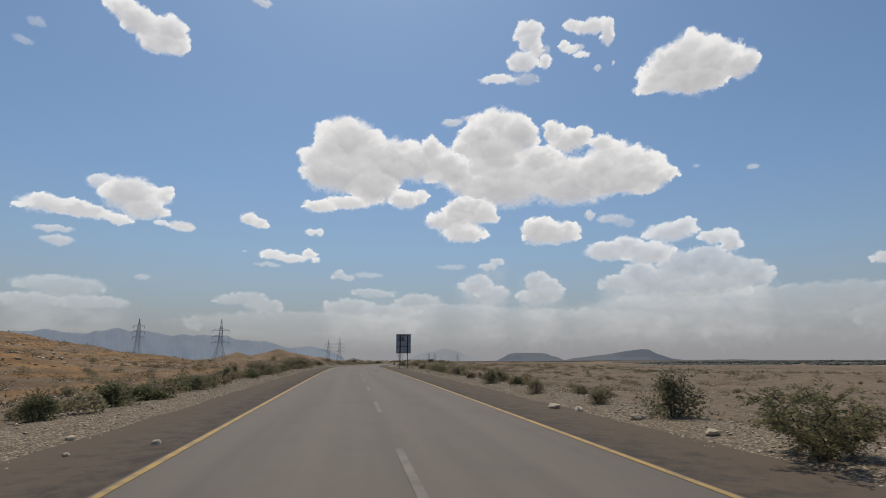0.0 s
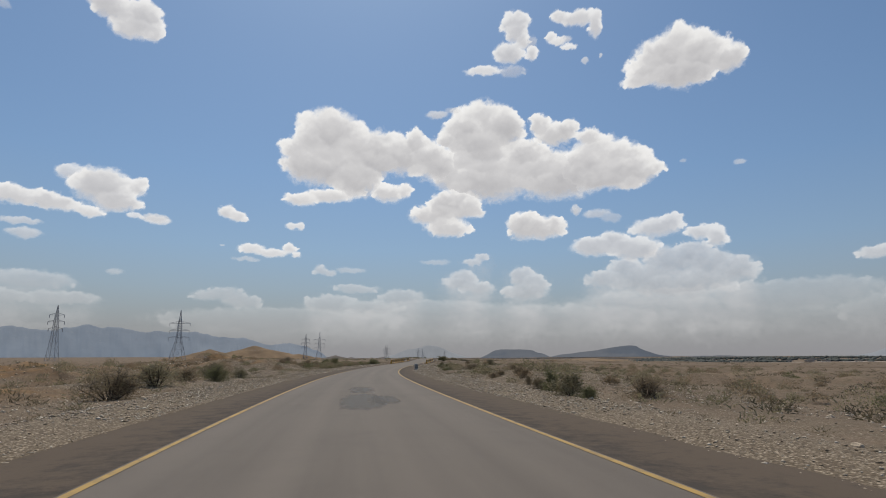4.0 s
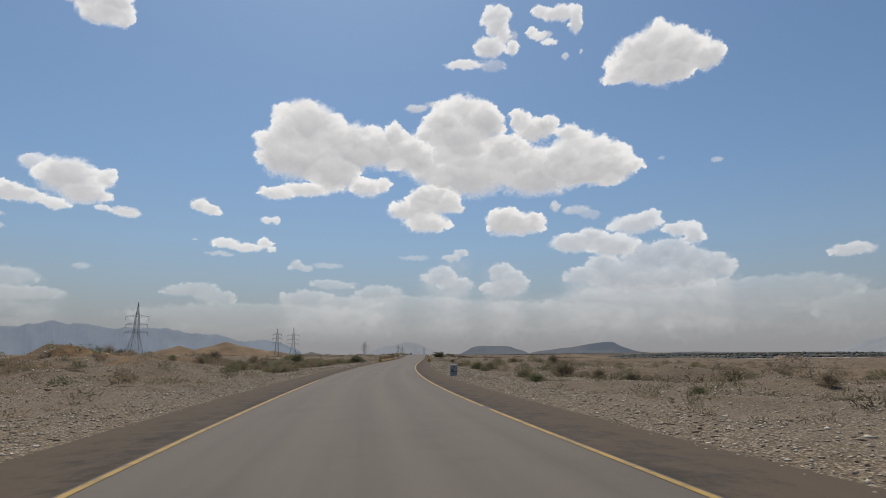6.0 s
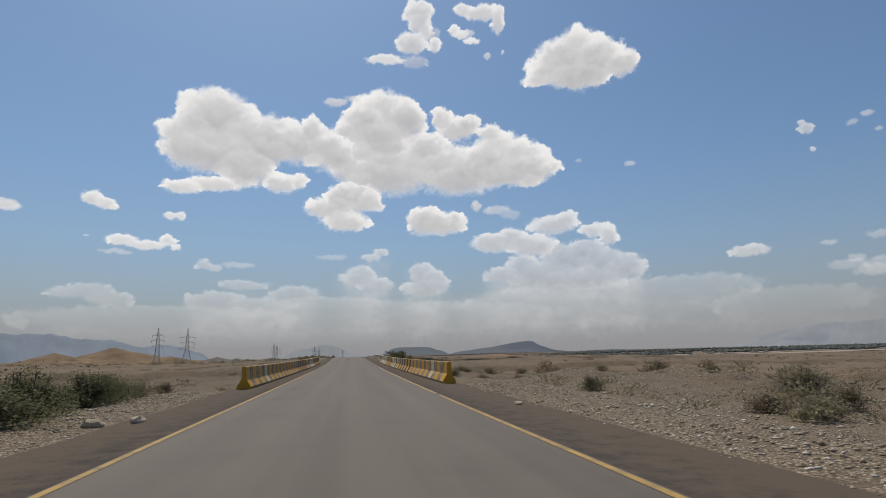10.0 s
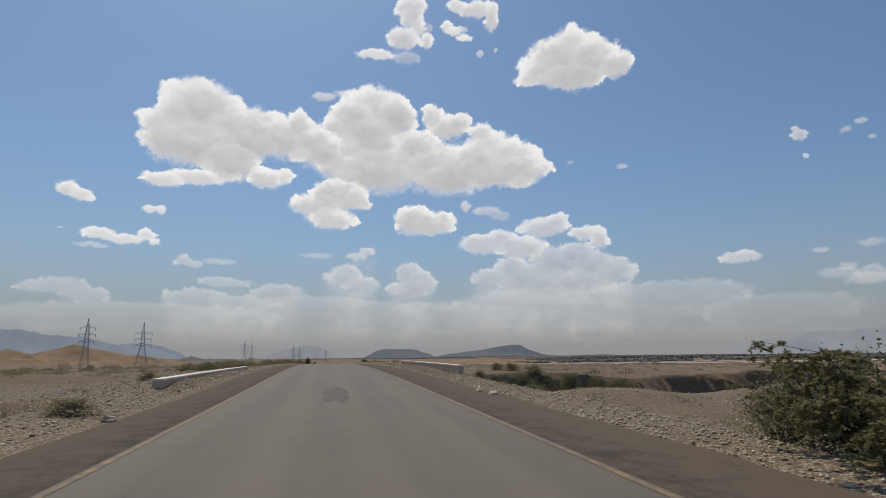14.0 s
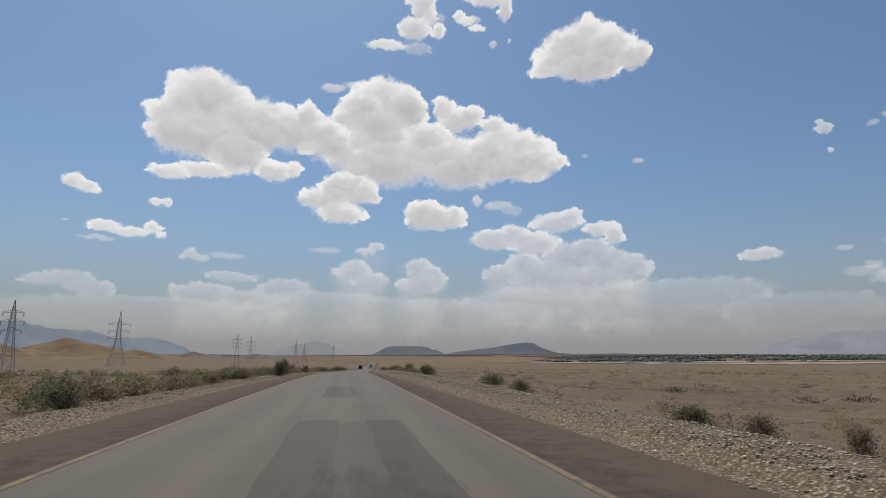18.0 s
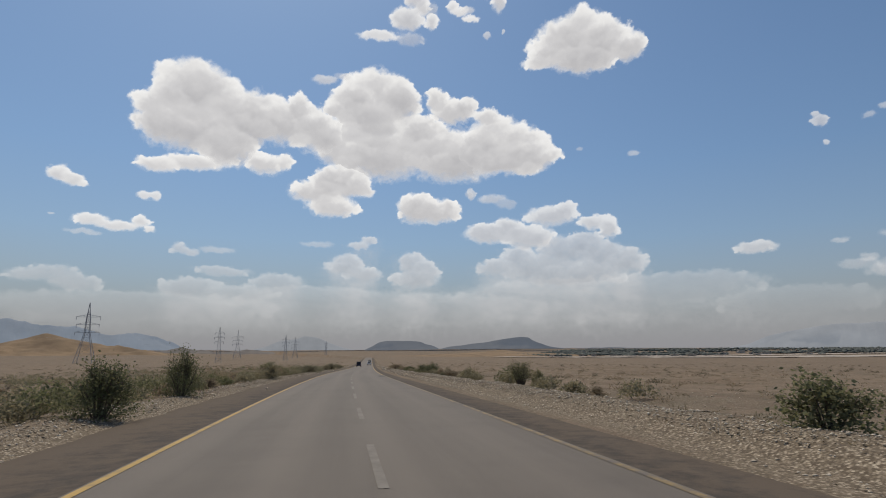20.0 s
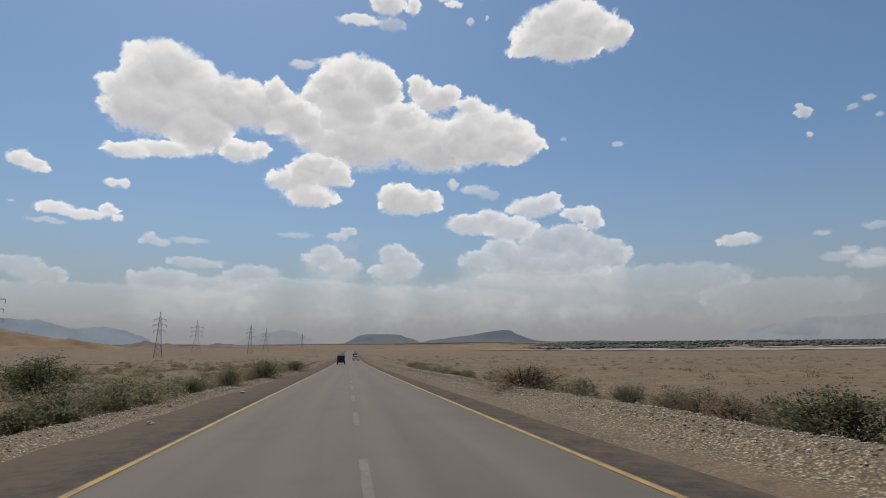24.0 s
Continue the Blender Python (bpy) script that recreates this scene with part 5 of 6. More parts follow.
def thorn_tree(s, u, wide, high, seed, count, label):
    """A low acacia-like tree: crooked limbs from one foot, feathery twigs of small paired leaves that droop at the rim."""
    rs, rd = np.random.RandomState(seed), random.Random(seed)
    x, y, z = on_ground(s, u)
    ob = new("thorn_tree")
    ob.matrix_world = pose(x, y, z - 0.04, 0, 0, rd.uniform(0, 360))
    tagged(ob, label, "small tree", "shrubs along the road")
    bm, twigs = bmesh.new(), []
    limbs = 9
    for i in range(limbs):
        az = 6.283 * i / limbs + rd.uniform(-0.3, 0.3)
        reach, top = wide / 2 * rd.uniform(0.45, 0.95), high * rd.uniform(0.45, 0.92)
        last = Vector((0.05 * math.cos(az), 0.05 * math.sin(az), -0.1))
        for j in range(1, 6):
            k = j / 5
            p = Vector((math.cos(az + 0.25 * rd.uniform(-1, 1)) * reach * k ** 0.9, math.sin(az + 0.25 * rd.uniform(-1, 1)) * reach * k ** 0.9, top * k ** 0.75 + rd.uniform(-0.04, 0.04) * high))
            rod_into(bm, last, p, 0.019 * (1.12 - k) * high / 1.6 + 0.005, 0.019 * (0.95 - k) * high / 1.6 + 0.005, 5)
            for m in range(6):
                a = last.lerp(p, rd.random())
                d = Vector((rd.uniform(-1, 1), rd.uniform(-1, 1), rd.uniform(-0.25, 0.6))).normalized() * wide * rd.uniform(0.07, 0.16)
                d.x += math.cos(az) * 0.05 * wide
                d.y += math.sin(az) * 0.05 * wide
                b = a + d
                b.z = max(b.z, 0.05)
                if a.z > 0.08 * high:
                    rod_into(bm, a, b, 0.007, 0.003, 3)
                    for q in range(4):
                        c = a.lerp(b, rd.uniform(0.35, 1.0))
                        e = c + Vector((rd.uniform(-1, 1), rd.uniform(-1, 1), rd.uniform(-0.75, 0.35))) * rd.uniform(0.10, 0.24) * (0.6 + 0.25 * high)
                        twigs.append((c[:], e[:]))
            last = p
    part("limb", bm, M_TWIG, ob, "crooked dark limbs")
    T = np.array(twigs)
    pick, k = rs.randint(0, len(T), count), rs.uniform(0, 1, (count, 1))
    base = T[pick, 0] + (T[pick, 1] - T[pick, 0]) * k
    way = T[pick, 1] - T[pick, 0]
    way /= np.linalg.norm(way, axis=1)[:, None] + 1e-6
    out = np.cross(way, rs.normal(size=(count, 3)) * 0.5 + np.array([0, 0, 1.0]))
    out /= np.linalg.norm(out, axis=1)[:, None] + 1e-6
    out *= rs.choice([-1, 1], (count, 1))
    d = out * 0.8 + way * 0.6 + rs.normal(size=(count, 3)) * 0.25
    ln = rs.uniform(0.035, 0.075, (count, 1)) * (0.7 + 0.25 * high)
    e = np.cross(d, rs.normal(size=(count, 3)))
    e *= ln * 0.20 / (np.linalg.norm(e, axis=1)[:, None] + 1e-6)
    base[:, 2] = np.maximum(base[:, 2], 0.03)
    v = np.stack([base, base + d * ln * 0.5 + e, base + d * ln, base + d * ln * 0.5 - e], 1).reshape(-1, 3)
    foliage = mesh_object("foliage", v, np.arange(len(v)).reshape(-1, 4), M_LEAF["t"])
    foliage.parent = ob
    return ob


SHRUBS = {k: [shrub(k, 50 + 7 * i + j) for j in range(3)] for i, k in enumerate("godt")}
SHRUBS.update({k + "_big": [shrub(k, 150 + 7 * i + j, True) for j in range(3)] for i, k in enumerate("godt")})
shrub_used = {k: 0 for k in SHRUBS}
rnd_s = random.Random(21)


def plant(kind, places):
    """Shrubs at (along, across, width, height)."""
    for s, u, wide, high in places:
        x, y, z = on_ground(s, u)
        sort = kind + "_big" if wide > 1.9 else kind
        first = shrub_used[sort]
        shrub_used[sort] += 1
        m = Matrix.Translation((x, y, z - 0.03)) @ Matrix.Rotation(rnd_s.uniform(0, 6.28), 4, 'Z') @ Matrix.Diagonal((wide / 1.45, wide / 1.45 * rnd_s.uniform(0.8, 1.1), high / 0.98, 1))
        src = SHRUBS[sort][first % 3]
        if first < 3:
            src.matrix_world = m
        else:
            made = {}
            for o in (src, *src.children):
                made[o] = o.copy()
                scene.collection.objects.link(made[o])
                made[o].parent = made.get(o.parent)
            made[src].matrix_world = m


plant('g', [(15.5, -8.22, 1, 0.7), (19.5, -8.02, 1.6, 0.8), (22, -7.93, 1.3, 0.6), (40.5, -8.92, 1, 1), (73, 8.22, 1.4, 0.5), (86.5, -7.87, 2.9, 1.2), (117.5, 8.67, 0.8, 0.5), (123, 9.08, 1.2, 1.1), (139.5, -10.29, 2.3, 1.2), (165, 12.57, 0.9, 0.3), (180, 10.41, 1.5, 0.6), (208, 11.95, 1.7, 0.8), (211, 10.76, 2.1, 0.95), (225, -12.89, 2.7, 1.9), (255, -21.6, 4.4, 1.7), (255.5, -8.8, 3.9, 1.1), (258.5, -9.0, 2.6, 1.5), (259, -21.98, 4.0, 1.4), (262.5, -9.1, 3.3, 1.3), (265.5, -9.5, 3.0, 1.2)])
plant('g', [(281, -11.51, 4.3, 1.7), (418.5, 10.28, 1, 0.6), (445.5, 9.21, 1.2, 0.6), (489.5, 8.4, 1.7, 1.1), (497, -6.869, 2.2, 1.6), (507, -7.45, 2.1, 2.1), (547.5, 9.17, 3.3, 1.5), (547.5, -8.84, 0.7, 0.4), (550, -9.05, 1, 0.7), (556.5, 9.12, 2.8, 1.2), (575, 10.15, 1.2, 0.5), (586.5, 9.66, 2.8, 1.2), (591, 11.72, 0.9, 0.4), (594, -9.37, 1.5, 0.8), (619, -20.43, 6.1, 2.8)])
plant('o', [(14, 7.43, 1.6, 1.2), (18, 7.2, 1, 0.5), (23.5, 6.86, 0.9, 0.7), (28, -7.76, 1.7, 0.7), (29, -13.52, 0.9, 0.5), (32, 7.06, 1.1, 0.8), (36, 8.54, 1.3, 0.8), (48, 8.28, 2.3, 0.9), (48, -12.23, 0.9, 0.6), (50, -8.26, 2.9, 1.3), (53, 8.43, 1.4, 0.8), (58.5, 8.34, 2, 0.8), (64.5, 8.52, 2.5, 0.9), (64.5, -8.08, 1.2, 0.8), (66, 9.09, 1.8, 0.9), (68.5, 8.88, 2.2, 1), (70.5, 9.45, 1.2, 0.6), (75.5, 9.62, 1.4, 0.6), (79, -8.54, 1.6, 0.8), (80.5, -7.9, 3.8, 1.7)])
plant('o', [(82.5, 10.16, 1.4, 0.6), (91.5, -8.46, 2.5, 1.2), (93.5, -10.39, 3.6, 1.8), (102.5, -9.85, 2.1, 1.2), (119, 8.55, 1.9, 1.1), (132, -11.92, 3.1, 1.5), (143, -11.62, 2.1, 1.3), (154.5, -12.22, 1.8, 1), (179.5, 16.46, 1.5, 0.7), (183.5, -35.04, 1.2, 0.6), (187.5, 11.37, 1.5, 0.6), (205, 10.8, 1.3, 0.6), (209, 16.12, 0.9, 0.6), (214.5, -17.49, 2.9, 1.1), (215, -11.24, 1.5, 0.9), (215.5, 20.75, 2, 1.3), (236, 18.32, 1.2, 0.9), (247.5, -11.25, 1.3, 0.6), (251.5, -17.04, 3, 1.3), (252, 17.94, 1.1, 0.8)])
plant('o', [(254, 12.84, 1.8, 0.6), (262.5, 19.69, 3.5, 1.2), (263.5, 10.31, 1.3, 0.7), (266.5, -22.69, 5.7, 2), (268.5, -9.37, 1.4, 0.9), (269, -29.43, 3.5, 2.3), (275, 23.8, 1.4, 0.8), (346.5, 8.89, 2, 1.5), (352.5, -6.756, 1.5, 0.5), (363, 9.46, 1.4, 0.5), (374.5, 9.69, 1.1, 0.5), (376, 16.48, 1.9, 0.6), (402.5, 10.59, 1.2, 0.6), (408, -8.83, 2, 0.6), (423.5, -9.76, 1.9, 0.7), (428, -8.77, 1.5, 0.6), (438.5, -10.7, 1.1, 0.9), (452, -8.12, 1.7, 1), (459.5, 8.96, 1.5, 0.7), (468, 9.7, 1.8, 0.8)])
plant('o', [(480.5, -7.62, 2.1, 1), (524, 9.01, 1.8, 0.8), (533, -6.95, 1.7, 1.4), (538, 9.63, 1.1, 1), (559, -9.86, 1.5, 0.6), (563, 10, 1.4, 0.6), (564.5, 9.39, 1.2, 0.5), (566.5, 9.7, 0.8, 0.3), (568.5, 9.69, 1.4, 0.7), (574.5, -8.5, 2.5, 1.2), (581, -8.27, 5.1, 1.5), (583.5, -7.93, 3.1, 1.3), (593, 10.11, 1.4, 0.9), (596, -9.3, 3.2, 1.3), (597, 10.51, 2.1, 1), (598, -8.32, 1.8, 1.1), (600, 9.86, 1.5, 0.9), (600.5, -8.64, 4.2, 1.4), (604.5, 8.85, 2.6, 1), (607, 8.9, 3.2, 1.1)])
plant('o', [(611, -8.92, 2.1, 1), (614, -7.49, 2.1, 1.3), (614.5, 9.7, 1.9, 1.1), (624.5, 9.88, 1.9, 0.9), (628, -7.42, 4.4, 1.7), (635, -8.71, 3.4, 1.4), (638, 10.33, 3, 1), (653.5, -7.2, 4.5, 1.5), (665.5, 10.47, 5.2, 1.2)])
plant('d', [(26.5, -8.32, 1.1, 0.5), (37.5, 7.98, 0.6, 0.4), (39.5, 8.41, 0.7, 0.3), (42, -9.72, 0.8, 0.7), (43.5, 8.99, 0.8, 0.5), (48, -9.9, 0.6, 1.4), (48.5, -8.18, 1.5, 0.6), (62, -7.66, 1.5, 0.7), (69, -8.83, 0.9, 0.4), (74, -7.21, 1.5, 0.6), (81, 10.52, 0.8, 0.4), (118, 11.39, 2.2, 0.9), (124, -11.12, 3.1, 1.5), (125.5, 9.22, 1.1, 0.7), (131.5, 10.42, 0.8, 0.6), (137, 11.62, 1.2, 0.7), (137, -11.78, 1.8, 0.9), (139.5, 11.98, 1.3, 0.8), (143, 10.69, 1.2, 0.5), (146, 11.92, 1.2, 0.5)])
plant('d', [(149.5, -13.53, 1.4, 0.9), (167, 19.82, 1.2, 0.6), (172.5, 18.86, 2.3, 0.8), (178, 13.66, 1.4, 0.7), (178, -34.4, 1.3, 0.6), (183.5, 22.84, 1.1, 0.8), (190.5, 15.28, 3.2, 1.3), (191, 11.71, 0.6, 0.6), (193.5, -33.24, 1.4, 0.7), (195, 37.24, 2.4, 1.2), (201.5, 29.82, 1.6, 0.8), (211.5, -20.89, 3.0, 1.0), (212, -37.47, 2.2, 0.9), (216.5, -21.66, 3.6, 1.2), (218, 16.21, 1.2, 0.9), (218.5, -15.38, 2, 0.9), (222.5, 20.45, 2.2, 1.1), (222.5, -11.58, 1.2, 1), (225.5, -10.74, 1.3, 0.5), (227.5, -19.39, 2.8, 1.3)])
plant('d', [(234.5, 10.36, 1, 0.6), (245, 17.62, 2.3, 1.6), (245.5, 25.1, 2.8, 1.1), (247.5, 29.72, 2.1, 1), (253, -54.21, 5.2, 3.8), (256, 12.67, 1.7, 0.6), (257.5, -11.32, 2.9, 1), (258.5, 18, 1.8, 0.9), (262, 34.2, 2.7, 1.1), (270, -8.69, 1.2, 0.7), (276.5, 20.86, 2.2, 1.1), (279.5, -9.49, 2.3, 1.2), (365, 13.57, 1.2, 0.6), (371, -10.13, 1.4, 0.6), (403.5, -9.31, 3.4, 0.8), (413, 11.51, 1.5, 0.6), (415, -9.43, 1.2, 0.6), (421.5, 9.58, 1.5, 1), (423.5, 10.37, 1.8, 1.1), (425.5, 10.37, 0.8, 0.3)])
plant('d', [(431, -9.06, 1.4, 0.7), (432.5, 10.22, 0.9, 0.4), (439.5, 9.63, 1.2, 0.6), (440, -9.57, 1.4, 0.7), (441, 9.47, 0.7, 0.7), (443.5, 9.48, 1, 0.6), (458, -9.98, 1.7, 1), (463.5, -9.89, 1.6, 0.6), (471.5, -8.11, 1.9, 0.7), (503, 10.09, 0.9, 0.4), (514, 9.16, 1.6, 0.4), (514, -7.91, 1.3, 0.6), (525, -9.14, 2.6, 0.7), (534, 9.35, 2.5, 0.7), (539.5, 9.19, 1.2, 0.8), (545.5, 9.78, 1.5, 0.6), (564, -9.31, 2.1, 0.7), (571, -8.93, 2.4, 0.9), (576.5, -9.67, 1.9, 0.8), (588.5, 8.77, 2.2, 0.8)])
plant('d', [(591, 9.37, 2.4, 0.9), (601.5, 8.03, 5.6, 1.1), (604, -10.91, 1.1, 0.6), (609, -10.61, 2, 0.9)])
plant('t', [(506, 8.44, 1.2, 1), (509, 8.59, 2.2, 1.4), (553, -9.18, 1.4, 1.4)])

rnd_v = random.Random(77)
wild = []
for s0, s1, step, side, sorts, lo, hi, big in ((17, 70, 0.9, -1, "ggood", 7.3, 10.0, 1.25), (22, 60, 3.5, 1, "ggood", 7.3, 10.0, 1.2), (386, 480, 0.7, -1, "ooodg", 7.8, 12.5, 1.7),
                                               (490, 665, 1.3, -1, "ggoood", 7.6, 11.5, 2.0), (395, 720, 0.4, -1, "ooodg", 11, 70, 2.0), (500, 660, 2.6, 1, "gooo", 8.2, 10.5, 1.6),
                                               (20, 110, 2.2, 1, "oodd", 11, 60, 1.3), (203, 262, 0.5, -1, "ooodg", 9.8, 16, 1.8), (120, 275, 0.75, 1, "ooddg", 11, 62, 2.2), (120, 275, 1.1, -1, "ooddg", 11, 45, 1.9), (20, 110, 2.5, -1, "ooddg", 11, 40, 1.4)):
    at = s0
    while at < s1:
        wide = big * rnd_v.uniform(0.4, 1.0)
        wild.append((rnd_v.choice(sorts), at, side * rnd_v.uniform(lo, hi), wide, wide * rnd_v.uniform(0.42, 0.60)))
        at += step * rnd_v.uniform(0.5, 1.5)
# the many small shrubs between them, as one growth of each sort
for sort in "god":
    rs = np.random.RandomState(ord(sort))
    heap = []
    for kind, s, u, wide, high in wild:
        if kind == sort:
            x, y, z = on_ground(s, u)
            n = int(420 + 140 * wide) if abs(u) < 14 else int(200 + 90 * wide)
            az, r, k = rs.uniform(0, 6.283, n), rs.uniform(0, 1, n) ** 0.6, rs.uniform(0, 1, n)
            lump = 1 + 0.25 * np.sin(az * 3 + s) + 0.12 * np.sin(az * 7 + u)
            dome = np.sqrt(np.clip(1 - (0.92 * r) ** 2, 0, 1)) * (1 + 0.22 * rs.normal(size=n) * 0.6)
            heap.append(np.stack([x + np.cos(az) * r * lump * wide / 2, y + np.sin(az) * r * lump * wide / 2, z - 0.03 + high * dome * (1 - 0.75 * k * k)], -1))
    v, f = leaves(np.concatenate(heap), 0.105, rs)
    tagged(mesh_object("low_shrub_growth", v, f, M_LEAF[sort]), {"g": "low green shrubs scattered along the verge", "o": "low olive-grey shrubs scattered over the plain", "d": "low dry brown shrubs scattered over the plain"}[sort], "shrubs", kind="stuff")
plant('o', [(377.5, 13.2, 1.6, 0.7), (376.2, 14.6, 1.7, 0.7), (378.6, 12.4, 1.3, 0.6), (374.6, 9.9, 1.1, 0.8)])
plant('g', [(373.0, 10.2, 1.5, 1.1), (371.6, 10.3, 1.7, 1.2), (369.8, 10.2, 1.5, 1.1), (366.4, 10.3, 1.3, 1.0), (373.0, 13.2, 2.3, 1.1), (372.6, 15.6, 2.0, 1.0), (372.2, 11.2, 1.9, 0.9), (368.0, 10.6, 2.2, 1.3), (365.0, 10.2, 1.9, 1.1), (373.0, 18.8, 1.6, 0.9), (370.0, 12.6, 2.4, 1.5), (372.4, 22.0, 2.0, 1.0)])
plant('o', [(371.8, 14.6, 1.5, 1.0), (372.4, 17.0, 1.6, 0.8), (371.0, 25.0, 1.8, 0.8), (262.0, -17.0, 1.8, 0.8), (260.0, -21.0, 2.2, 1.0), (266.0, -14.5, 1.6, 0.7), (255.0, -24.0, 2.4, 1.1), (270.0, -12.0, 1.4, 0.7)])
plant('d', [(290.0, 12.0, 1.6, 0.7), (289.5, 15.5, 1.8, 0.8), (289.0, 20.0, 2.0, 0.8), (290.2, 25.0, 1.8, 0.7), (293.0, 31.0, 2.2, 0.9)])
plant('g', [(344.6, 8.9, 3.6, 1.9), (342.6, 7.6, 1.8, 1.0)])
plant('d', [(300.0, 14.0, 2.2, 0.8), (304.0, 19.0, 2.6, 0.9), (311.0, 24.0, 2.4, 0.9), (318.0, 16.0, 2.0, 0.8), (322.0, 29.0, 2.8, 1.0), (326.0, 21.0, 2.2, 0.9), (308.0, 34.0, 2.8, 1.0), (315.0, 41.0, 3.0, 1.1)])
plant('o', [(329.0, 13.0, 2.2, 1.0), (330.0, 17.5, 2.6, 1.1), (330.5, 22.0, 2.4, 1.0), (329.0, 27.0, 2.8, 1.1), (330.0, 33.0, 3.0, 1.2), (328.0, 40.0, 3.2, 1.2), (306.0, 12.0, 1.8, 0.8), (297.0, 22.0, 2.0, 0.8), (296.0, 30.0, 2.2, 0.8)])
plant('g', [(373.6, 11.0, 2.2, 1.7), (374.3, 13.0, 2.4, 1.9), (375.2, 15.2, 2.4, 1.8), (376.0, 17.4, 2.4, 1.9), (376.9, 19.8, 2.6, 1.7), (377.8, 22.4, 2.6, 1.8), (371.4, 10.6, 1.8, 1.1), (374.4, 17.0, 2.0, 1.2), (375.6, 21.0, 2.2, 1.3)])
thorn_tree(8.2, 6.5, 2.5, 1.3, 5, 11000, "open feathery thorn tree with grey-green leaves on the verge")
thorn_tree(343.6, 8.4, 5.0, 2.15, 9, 46000, "large dense thorn tree leaning over the road edge")
for sort, used in shrub_used.items():
    for spare in SHRUBS[sort][used:]:
        for o in (*spare.children, spare):
            bpy.data.objects.remove(o)


# ---------- scrub and dead grass all over the plain ----------
def scrub_field(name, count, s_range, u_range, size, blades, material, label, seed, power=1.6, noise_cut=-0.1, sides=(-1, 1)):
    rs = np.random.RandomState(seed)
    s = rs.uniform(*s_range, count)
    u = (u_range[0] + (u_range[1] - u_range[0]) * rs.uniform(0, 1, count) ** power) * rs.choice(sides, count)
    x, y, _ = road_xyz(s, u)
    ok = fbm(x / 11, y / 11, 3, seed + 1) + 0.3 * rs.normal(size=count) > noise_cut
    x, y = x[ok], y[ok]
    z = ground_z(x, y)
    n = len(x)
    h = size * rs.uniform(0.5, 1.6, n)
    # rounded clumps of short twigs
    spot = np.clip(rs.normal(size=(n, blades, 3)), -1.7, 1.7) * np.array([0.55, 0.55, 0.34]) * rs.uniform(0.7, 1.3, (n, 1, 3))
    spot[:, :, 2] = np.abs(spot[:, :, 2])
    pos = np.stack([x, y, z - 0.02], -1)[:, None, :] + spot * h[:, None, None]
    d = rs.normal(size=(n, blades, 3)) * np.array([0.2, 0.2, 0.12]) + spot * np.array([0.25, 0.25, 0.0]) + np.array([0, 0, 0.20])
    d *= h[:, None, None]
    e = np.cross(d, rs.normal(size=(n, blades, 3)))
    e *= (h[:, None] * 0.052 / (np.linalg.norm(e, axis=2) + 1e-6))[:, :, None]
    low = pos
    v = np.stack([low - e, low + e, pos + d], 2).reshape(-1, 3)
    f = np.arange(len(v)).reshape(-1, 3)
    tagged(mesh_object(name, v, f, material), label, "scrub", kind="stuff")


M_SCRUB = leaf_material("scrub_twigs", (0.170, 0.140, 0.088), (0.270, 0.220, 0.145))
M_SCRUB_D = leaf_material("dark_scrub", (0.115, 0.098, 0.064), (0.180, 0.150, 0.100))
scrub_field("dry_scrub", 11000, (-10, 640), (8.5, 75), 0.22, 34, M_SCRUB, "low dry scrub tufts on the plain", 101, 1.3)
scrub_field("dark_scrub", 6500, (0, 900), (16, 260), 0.5, 56, M_SCRUB_D, "dark scrub bushes dotted over the plain", 103, 1.3, 0.05)
scrub_field("dark_scrub", 5000, (0, 260), (12, 130), 0.42, 50, M_SCRUB_D, "dark scrub on the bare earth slope", 107, 1.0, 0.05)
scrub_field("olive_scrub", 6500, (395, 780), (9, 95), 0.42, 44, M_LEAF["o"], "low olive scrub spread over the plain", 109, 1.2, 0.0, (-1, -1))
scrub_field("olive_scrub", 2600, (395, 780), (10, 110), 0.36, 40, M_LEAF["d"], "low dry scrub spread over the plain", 111, 1.1, 0.08, (1, 1))
scrub_field("olive_scrub", 3200, (110, 300), (10, 90), 0.40, 44, M_LEAF["o"], "low olive scrub among the stones", 113, 1.2, 0.05)
scrub_field("verge_grass", 5000, (-5, 640), (6.4, 11.5), 0.14, 22, M_SCRUB, "dead grass tufts on the gravel verge", 105, 1.2, 0.0)


# ---------- stones ----------
def pebble_mesh(rs):
    v = np.array([(1, 0.2, 0), (-0.9, -0.1, 0.1), (0.1, 1, 0), (-0.1, -1, 0), (0.15, 0.1, 1), (0, 0, -1)], float)
    f = np.array([(0, 2, 4), (2, 1, 4), (1, 3, 4), (3, 0, 4), (2, 0, 5), (1, 2, 5), (3, 1, 5), (0, 3, 5)])
    return v * (1 + 0.25 * rs.uniform(-1, 1, (6, 3))), f


